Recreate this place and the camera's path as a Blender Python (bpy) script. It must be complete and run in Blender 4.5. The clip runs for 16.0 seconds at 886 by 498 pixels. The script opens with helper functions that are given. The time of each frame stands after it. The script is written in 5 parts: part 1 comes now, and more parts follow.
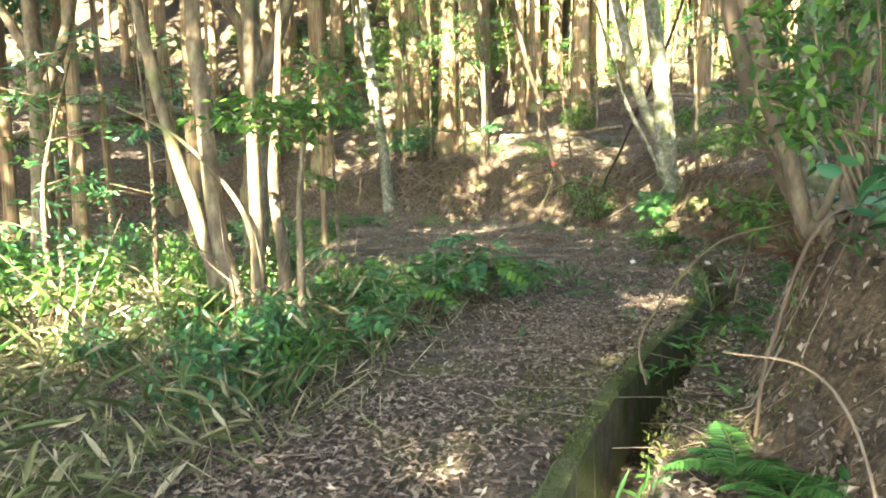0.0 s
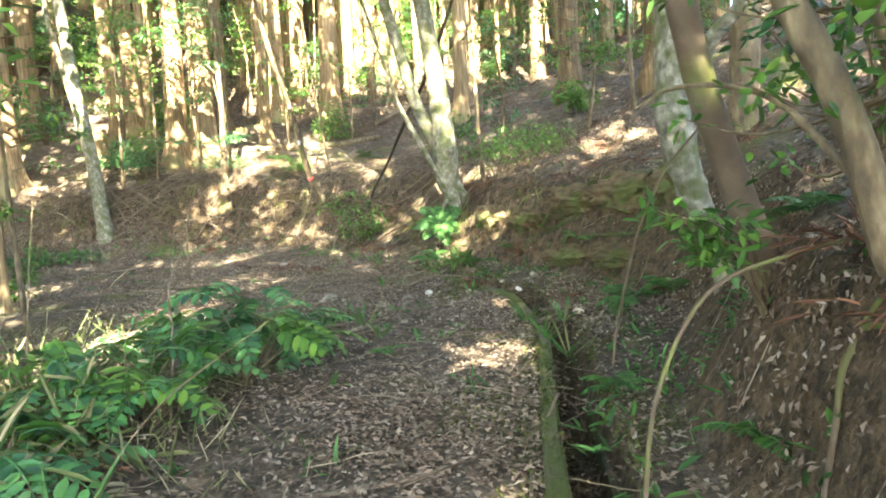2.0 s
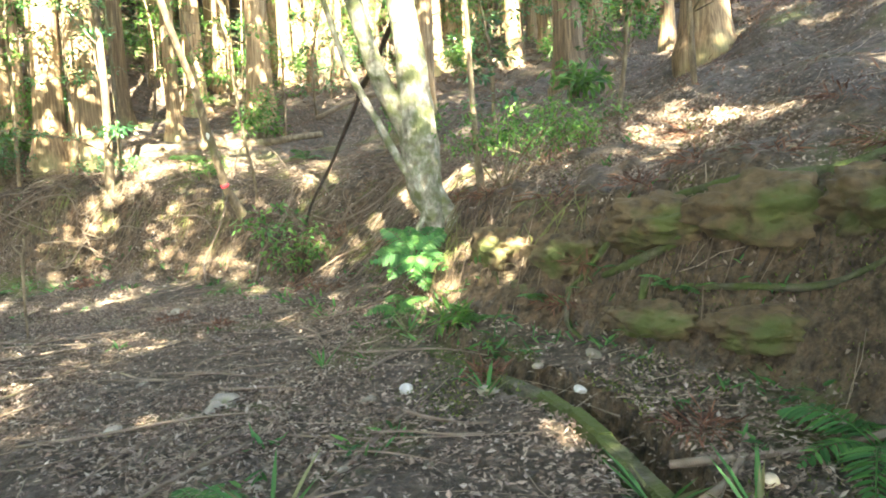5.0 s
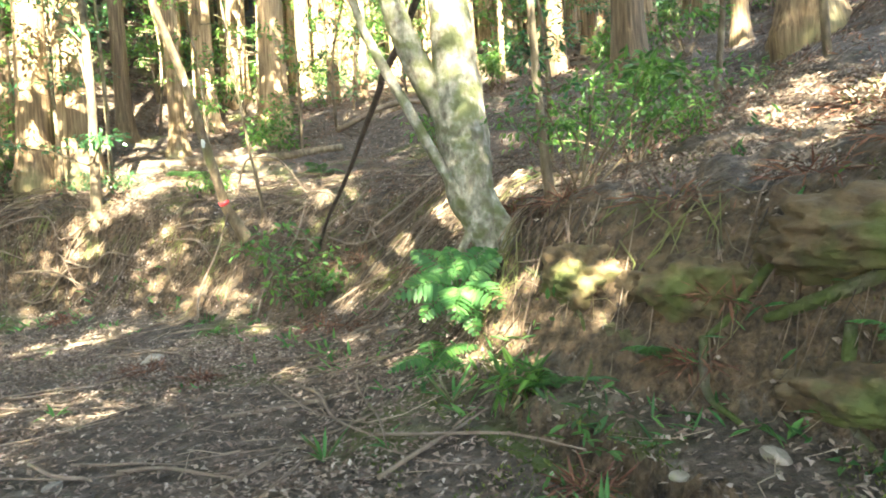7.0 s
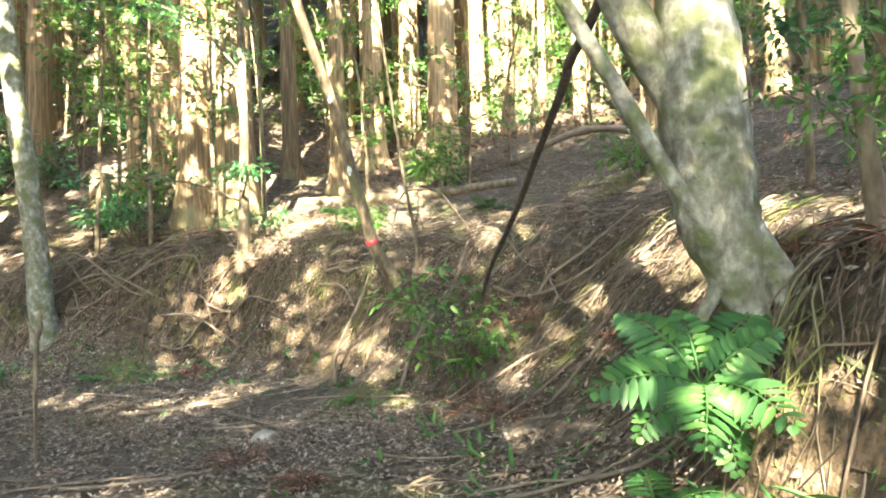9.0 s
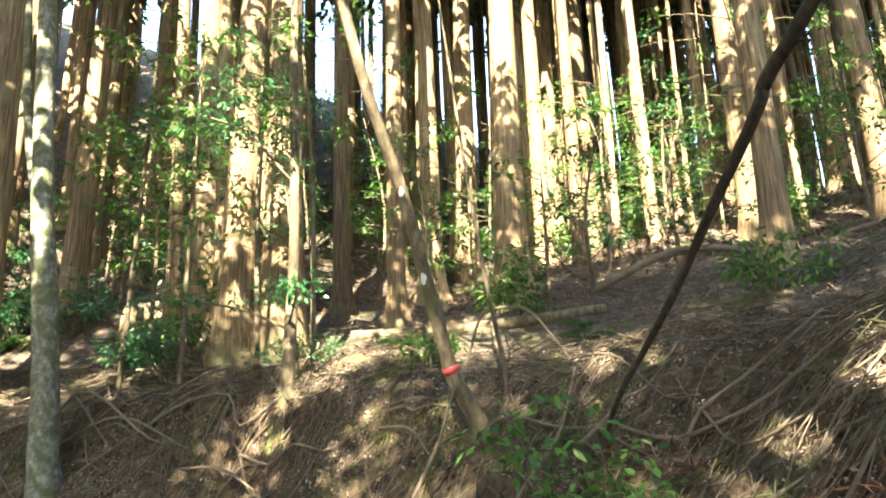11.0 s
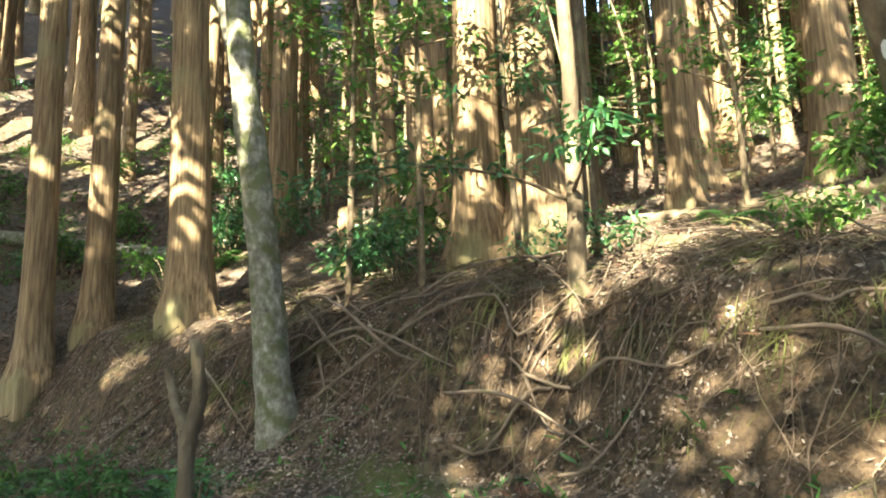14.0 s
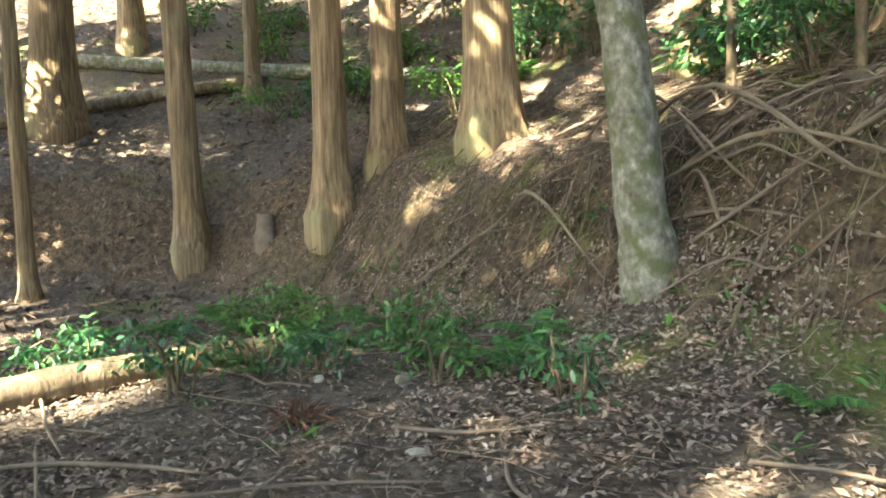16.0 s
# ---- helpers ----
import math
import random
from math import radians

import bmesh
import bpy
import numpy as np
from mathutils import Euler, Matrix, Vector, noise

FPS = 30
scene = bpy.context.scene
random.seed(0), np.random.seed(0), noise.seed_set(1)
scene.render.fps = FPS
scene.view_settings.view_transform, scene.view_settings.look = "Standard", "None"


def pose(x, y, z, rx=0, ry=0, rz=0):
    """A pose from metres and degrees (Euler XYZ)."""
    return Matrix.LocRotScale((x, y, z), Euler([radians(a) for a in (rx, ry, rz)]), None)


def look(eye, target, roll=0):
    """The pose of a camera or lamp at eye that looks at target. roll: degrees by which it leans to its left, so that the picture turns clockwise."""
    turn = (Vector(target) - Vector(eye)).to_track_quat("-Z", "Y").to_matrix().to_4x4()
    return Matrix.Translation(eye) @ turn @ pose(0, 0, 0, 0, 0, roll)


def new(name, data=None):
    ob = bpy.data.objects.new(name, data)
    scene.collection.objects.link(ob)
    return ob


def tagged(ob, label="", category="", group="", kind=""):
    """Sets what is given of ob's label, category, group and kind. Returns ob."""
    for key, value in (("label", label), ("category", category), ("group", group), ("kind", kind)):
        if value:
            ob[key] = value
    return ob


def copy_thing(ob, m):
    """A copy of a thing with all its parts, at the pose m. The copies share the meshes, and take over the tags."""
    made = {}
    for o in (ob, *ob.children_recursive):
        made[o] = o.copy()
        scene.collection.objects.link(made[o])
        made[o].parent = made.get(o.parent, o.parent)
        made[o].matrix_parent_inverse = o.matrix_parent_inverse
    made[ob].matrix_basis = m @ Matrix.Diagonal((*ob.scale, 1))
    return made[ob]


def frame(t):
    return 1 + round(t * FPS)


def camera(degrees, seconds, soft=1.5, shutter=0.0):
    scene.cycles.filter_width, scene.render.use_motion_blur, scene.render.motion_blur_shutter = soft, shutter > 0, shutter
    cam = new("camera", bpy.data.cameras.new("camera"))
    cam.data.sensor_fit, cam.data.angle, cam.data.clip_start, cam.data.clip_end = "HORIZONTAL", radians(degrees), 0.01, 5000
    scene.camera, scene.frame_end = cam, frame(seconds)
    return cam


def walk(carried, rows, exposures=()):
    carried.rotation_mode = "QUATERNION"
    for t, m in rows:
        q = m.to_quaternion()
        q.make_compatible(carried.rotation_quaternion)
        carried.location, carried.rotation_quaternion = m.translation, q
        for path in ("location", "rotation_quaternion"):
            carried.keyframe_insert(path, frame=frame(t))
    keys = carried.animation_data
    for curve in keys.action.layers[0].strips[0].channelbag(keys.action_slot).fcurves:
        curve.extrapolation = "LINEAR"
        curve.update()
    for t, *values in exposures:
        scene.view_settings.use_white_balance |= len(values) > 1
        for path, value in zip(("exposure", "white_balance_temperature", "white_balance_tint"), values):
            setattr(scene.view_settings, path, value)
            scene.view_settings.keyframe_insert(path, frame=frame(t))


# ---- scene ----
cam = camera(64.0, 16.0, soft=1.9)
PATH = [
    (0, (0.034, 0.008, 1.188), (-0.770, 1.829, 0.998), -1.2),
    (0.5, (-0.324, 0.566, 1.202), (-0.832, 2.493, 1.030), -0.8),
    (1, (-0.542, 0.978, 1.199), (-0.790, 2.957, 1.051), -2.2),
    (1.5, (-0.747, 1.371, 1.203), (-0.964, 3.354, 1.070), -2.2),
    (2, (-0.855, 1.973, 1.187), (-0.967, 3.963, 1.019), -3.0),
    (2.5, (-0.897, 2.636, 1.218), (-1.121, 4.613, 1.009), -4.6),
    (3, (-0.968, 3.302, 1.225), (-1.147, 5.285, 1.031), -3.0),
    (3.5, (-1.043, 3.862, 1.247), (-1.065, 5.854, 1.064), -2.5),
    (4, (-1.078, 4.486, 1.276), (-1.045, 6.479, 1.104), -3.1),
    (4.2, (-1.117, 4.695, 1.269), (-1.092, 6.688, 1.107), -3.2),
    (6.3, (-1.473, 6.719, 1.130), (-1.393, 8.714, 1.009), -2.1),
    (6.5, (-1.473, 6.856, 1.128), (-1.394, 8.853, 1.043), -2.0),
    (7, (-1.433, 7.305, 1.096), (-1.466, 9.304, 1.032), -3.4),
    (7.5, (-1.452, 7.654, 1.063), (-1.567, 9.650, 1.013), -3.7),
    (8, (-1.534, 8.155, 1.106), (-1.680, 10.148, 1.024), -3.7),
    (8.5, (-1.539, 8.604, 1.093), (-1.903, 10.567, 0.967), -3.3),
    (9, (-1.650, 9.083, 1.097), (-2.162, 11.014, 1.192), -1.9),
    (9.5, (-1.885, 9.451, 1.107), (-2.330, 11.369, 1.460), -1.5),
    (10, (-2.040, 9.779, 0.993), (-2.598, 11.658, 1.393), -1.2),
    (10.2, (-2.118, 9.910, 0.990), (-2.707, 11.772, 1.423), -1.6),
    (12.3, (-3.164, 11.107, 0.869), (-3.722, 12.928, 1.480), -2.5),
    (12.5, (-3.296, 11.229, 0.864), (-3.869, 13.044, 1.479), -2.0),
    (13, (-3.712, 11.523, 0.886), (-4.391, 13.319, 1.444), -1.3),
    (13.5, (-4.074, 11.852, 0.850), (-4.983, 13.577, 1.298), -1.8),
    (14, (-4.360, 12.089, 0.905), (-5.414, 13.749, 1.272), -1.9),
    (14.5, (-4.795, 12.159, 0.936), (-5.973, 13.759, 1.164), -0.4),
    (15, (-5.202, 12.352, 0.864), (-6.556, 13.817, 1.013), 0.3),
    (15.5, (-5.645, 12.605, 0.929), (-7.134, 13.940, 0.946), -1.4),
    (16, (-6.075, 12.817, 0.909), (-7.666, 14.026, 0.839), -1.8),
]
walk(cam, [(t, look(eye, target, roll)) for t, eye, target, roll in PATH], [(0, 4.75, 7400, 8), (1, 5.0, 7400, 8), (2, 5.15, 7400, 8), (4, 5.2, 7300, 8), (7, 5.05, 7100, 9), (8.5, 5.0, 7100, 10), (10, 4.4, 7100, 9), (12.5, 3.8, 7200, 9), (14.5, 4.2, 7300, 9), (16, 4.7, 7300, 10)])

# ---- sky, sun, exposure ----
SUN_TO = Vector((0.12, -0.80, 0.60)).normalized()
world = bpy.data.worlds.new("sky")
scene.world = world
world.use_nodes = True
wn = world.node_tree
sky = wn.nodes.new("ShaderNodeTexSky")
sky.sky_type, sky.sun_disc = "NISHITA", False
sky.sun_elevation = math.asin(SUN_TO.z)
sky.sun_rotation = math.atan2(SUN_TO.x, SUN_TO.y)
wn.links.new(sky.outputs[0], wn.nodes["Background"].inputs[0])
wn.nodes["Background"].inputs[1].default_value = 0.1
sun_data = bpy.data.lights.new("sun", "SUN")
sun_data.energy, sun_data.angle, sun_data.color = 4.2, radians(0.53), (1.0, 0.92, 0.77)
sun = new("sun", sun_data)
sun.matrix_world = look(SUN_TO * 60, (0, 0, 0))


# ---- materials ----
def material(name, ramp, scale=4.0, rough=0.85, bump=0.4, stretch=(1, 1, 1), second=None, second_scale=1.0, second_at=(0.5, 0.62), island=0.0, obj=0.0, detail=6.0,
             bump_scale=None, through_light=0.0, specular=0.4, steep=None):
    """A node material: a noise through a colour ramp, a second colour in patches, fine relief, and optional variation by piece."""
    m = bpy.data.materials.new(name)
    m.use_nodes = True
    nt = m.node_tree
    n, link = nt.nodes, nt.links.new
    shader = n["Principled BSDF"]
    coord = n.new("ShaderNodeTexCoord")
    place = n.new("ShaderNodeMapping")
    place.inputs["Scale"].default_value = stretch
    link(coord.outputs["Object"], place.inputs[0])
    grain = n.new("ShaderNodeTexNoise")
    grain.inputs["Scale"].default_value, grain.inputs["Detail"].default_value, grain.inputs["Roughness"].default_value = scale, detail, 0.62
    link(place.outputs[0], grain.inputs["Vector"])
    tones = n.new("ShaderNodeValToRGB")
    tones.color_ramp.elements[0].position, tones.color_ramp.elements[0].color = ramp[0][0], (*ramp[0][1], 1)
    tones.color_ramp.elements[1].position, tones.color_ramp.elements[1].color = ramp[-1][0], (*ramp[-1][1], 1)
    for at, colour in ramp[1:-1]:
        tones.color_ramp.elements.new(at).color = (*colour, 1)
    drive = grain.outputs[0]
    if island:
        info = n.new("ShaderNodeNewGeometry")
        mixer = n.new("ShaderNodeMix")
        mixer.inputs[0].default_value = island
        link(grain.outputs[0], mixer.inputs[2])
        link(info.outputs["Random Per Island"], mixer.inputs[3])
        drive = mixer.outputs[0]
    link(drive, tones.inputs[0])
    colour = tones.outputs[0]
    if second:
        blots = n.new("ShaderNodeTexNoise")
        blots.inputs["Scale"].default_value, blots.inputs["Detail"].default_value = second_scale, 5.0
        link(coord.outputs["Object"], blots.inputs["Vector"])
        span = n.new("ShaderNodeMapRange")
        span.inputs["From Min"].default_value, span.inputs["From Max"].default_value = second_at
        link(blots.outputs[0], span.inputs[0])
        mix = n.new("ShaderNodeMix")
        mix.data_type = "RGBA"
        mix.inputs[7].default_value = (*second, 1)
        link(span.outputs[0], mix.inputs[0])
        link(colour, mix.inputs[6])
        colour = mix.outputs[2]
    if steep:
        geo = n.new("ShaderNodeNewGeometry")
        split = n.new("ShaderNodeSeparateXYZ")
        link(geo.outputs["True Normal"], split.inputs[0])
        jitter = n.new("ShaderNodeMath")
        jitter.operation = "MULTIPLY_ADD"
        jitter.inputs[1].default_value = 0.5
        link(grain.outputs[0], jitter.inputs[0])
        link(split.outputs[2], jitter.inputs[2])
        face = n.new("ShaderNodeMapRange")
        face.inputs["From Min"].default_value, face.inputs["From Max"].default_value = 1.06, 0.9
        link(jitter.outputs[0], face.inputs[0])
        clods = n.new("ShaderNodeTexNoise")
        clods.inputs["Scale"].default_value, clods.inputs["Detail"].default_value, clods.inputs["Roughness"].default_value = 11.0, 9.0, 0.7
        link(coord.outputs["Object"], clods.inputs["Vector"])
        clay = n.new("ShaderNodeValToRGB")
        for element, at, share in zip(clay.color_ramp.elements, (0.36, 0.66), (0.22, 1.35)):
            element.position, element.color = at, (*(c * share for c in steep), 1)
        link(clods.outputs[0], clay.inputs[0])
        mix = n.new("ShaderNodeMix")
        mix.data_type = "RGBA"
        link(clay.outputs[0], mix.inputs[7])
        link(face.outputs[0], mix.inputs[0])
        link(colour, mix.inputs[6])
        colour = mix.outputs[2]
    if obj:
        info = n.new("ShaderNodeObjectInfo")
        value = n.new("ShaderNodeMapRange")
        value.inputs["To Min"].default_value, value.inputs["To Max"].default_value = 1 - obj, 1 + obj
        link(info.outputs["Random"], value.inputs[0])
        tint = n.new("ShaderNodeHueSaturation")
        link(value.outputs[0], tint.inputs["Value"])
        link(colour, tint.inputs["Color"])
        colour = tint.outputs[0]
    link(colour, shader.inputs["Base Color"])
    shader.inputs["Roughness"].default_value = rough
    shader.inputs["Specular IOR Level"].default_value = specular
    if bump:
        relief = n.new("ShaderNodeBump")
        relief.inputs["Strength"].default_value, relief.inputs["Distance"].default_value = bump, 0.05 if steep else 0.02
        rough_noise = grain
        if bump_scale:
            rough_noise = n.new("ShaderNodeTexNoise")
            rough_noise.inputs["Scale"].default_value, rough_noise.inputs["Detail"].default_value = bump_scale, 5.0
            link(place.outputs[0], rough_noise.inputs["Vector"])
        link(rough_noise.outputs[0], relief.inputs["Height"])
        link(relief.outputs[0], shader.inputs["Normal"])
    if through_light:
        thin = n.new("ShaderNodeBsdfTranslucent")
        link(colour, thin.inputs[0])
        blend = n.new("ShaderNodeMixShader")
        blend.inputs[0].default_value = through_light
        link(shader.outputs[0], blend.inputs[1])
        link(thin.outputs[0], blend.inputs[2])
        link(blend.outputs[0], n["Material Output"].inputs[0])
    return m


SOIL = material("soil", [(0.3, (0.022, 0.017, 0.012)), (0.5, (0.065, 0.052, 0.038)), (0.68, (0.13, 0.11, 0.085)), (0.8, (0.22, 0.195, 0.16))], 9.0, 0.95, 1.0, second=(0.08, 0.095, 0.025), second_scale=0.9,
                second_at=(0.56, 0.7), detail=10, bump_scale=26, steep=(0.098, 0.069, 0.04))
CEDAR = material("cedar_bark", [(0.3, (0.055, 0.037, 0.021)), (0.5, (0.17, 0.12, 0.066)), (0.7, (0.32, 0.24, 0.135))], 5.0, 0.9, 0.9, (6, 6, 0.35), second=(0.2, 0.2, 0.1), second_scale=0.8,
                 second_at=(0.55, 0.72), obj=0.3, detail=8)
PALE = material("pale_bark", [(0.3, (0.06, 0.055, 0.038)), (0.46, (0.15, 0.145, 0.11)), (0.6, (0.25, 0.25, 0.2)), (0.72, (0.4, 0.4, 0.35))], 17.0, 0.85, 1.0, (1, 1, 0.7), second=(0.09, 0.105, 0.045), second_scale=9.0,
                second_at=(0.45, 0.62), detail=8, bump_scale=30)
BROWN = material("brown_bark", [(0.3, (0.04, 0.031, 0.02)), (0.5, (0.115, 0.09, 0.055)), (0.72, (0.24, 0.2, 0.125))], 9.0, 0.85, 0.8, (1.5, 1.5, 0.6), second=(0.14, 0.15, 0.06), second_scale=2.0,
                 second_at=(0.55, 0.7), detail=8)
DARK = material("dark_wood", [(0.3, (0.02, 0.016, 0.012)), (0.7, (0.07, 0.055, 0.04))], 14.0, 0.9, 0.6, (2, 2, 0.6))
DEAD = material("dead_wood", [(0.25, (0.05, 0.038, 0.027)), (0.5, (0.12, 0.093, 0.067)), (0.75, (0.25, 0.205, 0.15))], 10.0, 0.9, 0.5, island=0.6, second=(0.13, 0.13, 0.06), second_scale=3.0, second_at=(0.6, 0.75))
ROOT = material("root_bark", [(0.3, (0.04, 0.03, 0.021)), (0.55, (0.1, 0.075, 0.052)), (0.75, (0.18, 0.14, 0.1))], 8.0, 0.9, 0.6, island=0.5, second=(0.11, 0.13, 0.035), second_scale=2.2, second_at=(0.52, 0.68))
STONE = material("stone", [(0.3, (0.13, 0.115, 0.09)), (0.55, (0.24, 0.22, 0.18)), (0.75, (0.38, 0.35, 0.3))], 6.0, 0.9, 0.7, second=(0.17, 0.17, 0.07), second_scale=6.0, second_at=(0.55, 0.7), obj=0.35)
WHITE_STONE = material("white_stone", [(0.3, (0.3, 0.29, 0.26)), (0.7, (0.5, 0.49, 0.46))], 12.0, 0.85, 0.4)
MOSSY = material("mossy_concrete", [(0.3, (0.03, 0.03, 0.02)), (0.5, (0.07, 0.066, 0.045)), (0.72, (0.13, 0.12, 0.09))], 9.0, 0.95, 0.9, second=(0.05, 0.07, 0.016), second_scale=4.0, second_at=(0.36, 0.54), bump_scale=40)
MOSS = material("moss", [(0.3, (0.03, 0.045, 0.01)), (0.55, (0.075, 0.1, 0.02)), (0.75, (0.13, 0.15, 0.035))], 30.0, 0.95, 1.0, island=0.5)
LITTER = material("dry_leaves", [(0.05, (0.04, 0.028, 0.019)), (0.3, (0.115, 0.083, 0.058)), (0.55, (0.165, 0.125, 0.095)), (0.8, (0.23, 0.185, 0.145)), (0.96, (0.33, 0.29, 0.24)), (1.0, (0.46, 0.43, 0.38))], 14.0, 0.75, 0.0, island=0.85)
HUMUS = material("humus", [(0.05, (0.03, 0.02, 0.014)), (0.4, (0.075, 0.05, 0.033)), (0.75, (0.14, 0.098, 0.066)), (1.0, (0.24, 0.18, 0.13))], 14.0, 0.85, 0.0, island=0.85)
RUSSET = material("russet_fronds", [(0.1, (0.06, 0.027, 0.016)), (0.5, (0.13, 0.06, 0.035)), (0.9, (0.2, 0.105, 0.06))], 10.0, 0.85, 0.0, island=0.8)
GLOSSY = material("glossy_leaf", [(0.1, (0.016, 0.065, 0.028)), (0.5, (0.035, 0.135, 0.052)), (0.9, (0.085, 0.235, 0.07))], 5.0, 0.32, 0.0, island=0.8, through_light=0.3, specular=0.55)
FRESH = material("fresh_leaf", [(0.1, (0.03, 0.09, 0.02)), (0.5, (0.065, 0.175, 0.035)), (0.9, (0.14, 0.28, 0.05))], 5.0, 0.42, 0.0, island=0.8, through_light=0.42, specular=0.45)
FERN = material("fern_green", [(0.1, (0.024, 0.085, 0.024)), (0.5, (0.05, 0.155, 0.04)), (0.9, (0.1, 0.235, 0.055))], 5.0, 0.5, 0.0, island=0.7, through_light=0.35)
GRASS = material("grass_blades", [(0.0, (0.04, 0.06, 0.02)), (0.4, (0.09, 0.125, 0.04)), (0.7, (0.2, 0.19, 0.095)), (1.0, (0.42, 0.38, 0.26))], 5.0, 0.6, 0.0, island=0.9, through_light=0.3)
NEEDLE = material("cedar_foliage", [(0.1, (0.016, 0.035, 0.012)), (0.5, (0.04, 0.07, 0.02)), (0.9, (0.09, 0.12, 0.035))], 5.0, 0.6, 0.0, island=0.8, through_light=0.3)
CLAY = material("ochre_earth", [(0.3, (0.028, 0.02, 0.012)), (0.45, (0.075, 0.054, 0.028)), (0.6, (0.11, 0.08, 0.042)), (0.75, (0.16, 0.118, 0.064))], 7.0, 0.95, 1.0, (1, 1, 1.2), second=(0.06, 0.075, 0.02), second_scale=2.6, second_at=(0.5, 0.64), detail=10, bump_scale=18)
TAPE = material("red_tape", [(0.3, (0.5, 0.04, 0.05)), (0.7, (0.62, 0.07, 0.08))], 20.0, 0.4, 0.0)
LICHEN = material("white_lichen", [(0.3, (0.5, 0.52, 0.48)), (0.7, (0.68, 0.7, 0.66))], 25.0, 0.95, 0.4)


# ---- mesh helpers ----
rng = np.random.default_rng(7)


class Geo:
    """Vertices and faces of one mesh."""

    def __init__(self):
        self.v, self.f, self.count = [], [], 0

    def add(self, verts, faces):
        self.v.append(np.asarray(verts, float).reshape(-1, 3))
        self.f += [[int(i) + self.count for i in face] for face in faces]
        self.count += len(self.v[-1])
        return self

    def add_many(self, verts, faces):
        """verts (n, k, 3): n alike pieces, each with the same faces."""
        n, k = verts.shape[:2]
        base = (np.arange(n) * k + self.count)[:, None]
        for face in faces:
            self.f += (base + np.array(face)[None, :]).tolist()
        self.v.append(verts.reshape(-1, 3))
        self.count += n * k
        return self


def part(name, g, mat, parent=None, label="", smooth=True):
    """Links a Geo as one mesh object, under a thing or on its own."""
    me = bpy.data.meshes.new(name)
    me.from_pydata(np.concatenate(g.v).tolist(), [], g.f)
    me.materials.append(mat)
    if smooth:
        me.polygons.foreach_set("use_smooth", [True] * len(me.polygons))
    me.update()
    ob = new(name, me)
    if parent:
        ob.parent = parent
    if label:
        ob["label"] = label
    return ob


def thing(name, at, label, category, group="", kind=""):
    ob = new(name)
    ob.empty_display_size = 0.2
    ob.location = at
    return tagged(ob, label, category, group, kind)


def unit(a):
    return a / np.maximum(np.linalg.norm(a, axis=-1, keepdims=True), 1e-9)


def smooth_line(points, steps=6):
    """A smooth curve through points (Catmull-Rom)."""
    p = np.asarray(points, float)
    p = np.concatenate([[2 * p[0] - p[1]], p, [2 * p[-1] - p[-2]]])
    out = []
    for a, b, c, d in zip(p, p[1:], p[2:], p[3:]):
        for k in np.linspace(0, 1, steps, endpoint=False):
            out.append(0.5 * (2 * b + (c - a) * k + (2 * a - 5 * b + 4 * c - d) * k * k + (3 * b - a - 3 * c + d) * k ** 3))
    return np.array(out + [p[-2]])


def tube(g, points, radii, sides=8, rough=0.0, seed=0):
    """A tapered tube along points, with capped ends; rough: unevenness as a share of the radius."""
    p = np.asarray(points, float)
    r = np.interp(np.linspace(0, 1, len(p)), np.linspace(0, 1, len(radii)), radii)
    along = unit(np.gradient(p, axis=0))
    side = np.cross(along[0], (0.31, 0.92, 0.24))
    rows, own = [], np.random.default_rng(seed + 11)
    ring = np.linspace(0, 2 * np.pi, sides, endpoint=False)
    for q, a, rad in zip(p, along, r):
        side = unit(side - a * (side @ a))
        up = np.cross(a, side)
        k = 1 + rough * own.uniform(-1, 1, sides)
        rows.append(q + (np.cos(ring)[:, None] * side + np.sin(ring)[:, None] * up) * (rad * k)[:, None])
    faces = [[i * sides + j, i * sides + (j + 1) % sides, (i + 1) * sides + (j + 1) % sides, (i + 1) * sides + j] for i in range(len(p) - 1) for j in range(sides)]
    faces += [list(range(sides))[::-1], [(len(p) - 1) * sides + j for j in range(sides)]]
    return g.add(np.concatenate(rows), faces)


def leaves(g, at, way, face, length, width, fold=0.15, droop=0.0, simple=False):
    """Many leaves: each starts at a point, runs along way, faces face."""
    way = unit(way)
    across = unit(np.cross(way, face))
    face = np.cross(across, way)
    length, width = np.broadcast_to(length, len(at))[:, None], np.broadcast_to(width, len(at))[:, None]

    def spot(u, v):
        return at + way * length * u + across * width * v * 0.5 + face * (abs(v) * width * fold - droop * length * u * u)

    if simple:
        return g.add_many(np.stack([spot(0, 0), spot(0.45, 1), spot(1, 0), spot(0.45, -1)], 1), [(0, 1, 2), (0, 2, 3)])
    return g.add_many(np.stack([spot(0, 0), spot(0.25, 0.8), spot(0.62, 0.85), spot(1, 0), spot(0.62, -0.85), spot(0.25, -0.8)], 1), [(0, 1, 2, 3), (0, 3, 4, 5)])


def ball(count, own):
    d = own.normal(size=(count, 3))
    return unit(d)


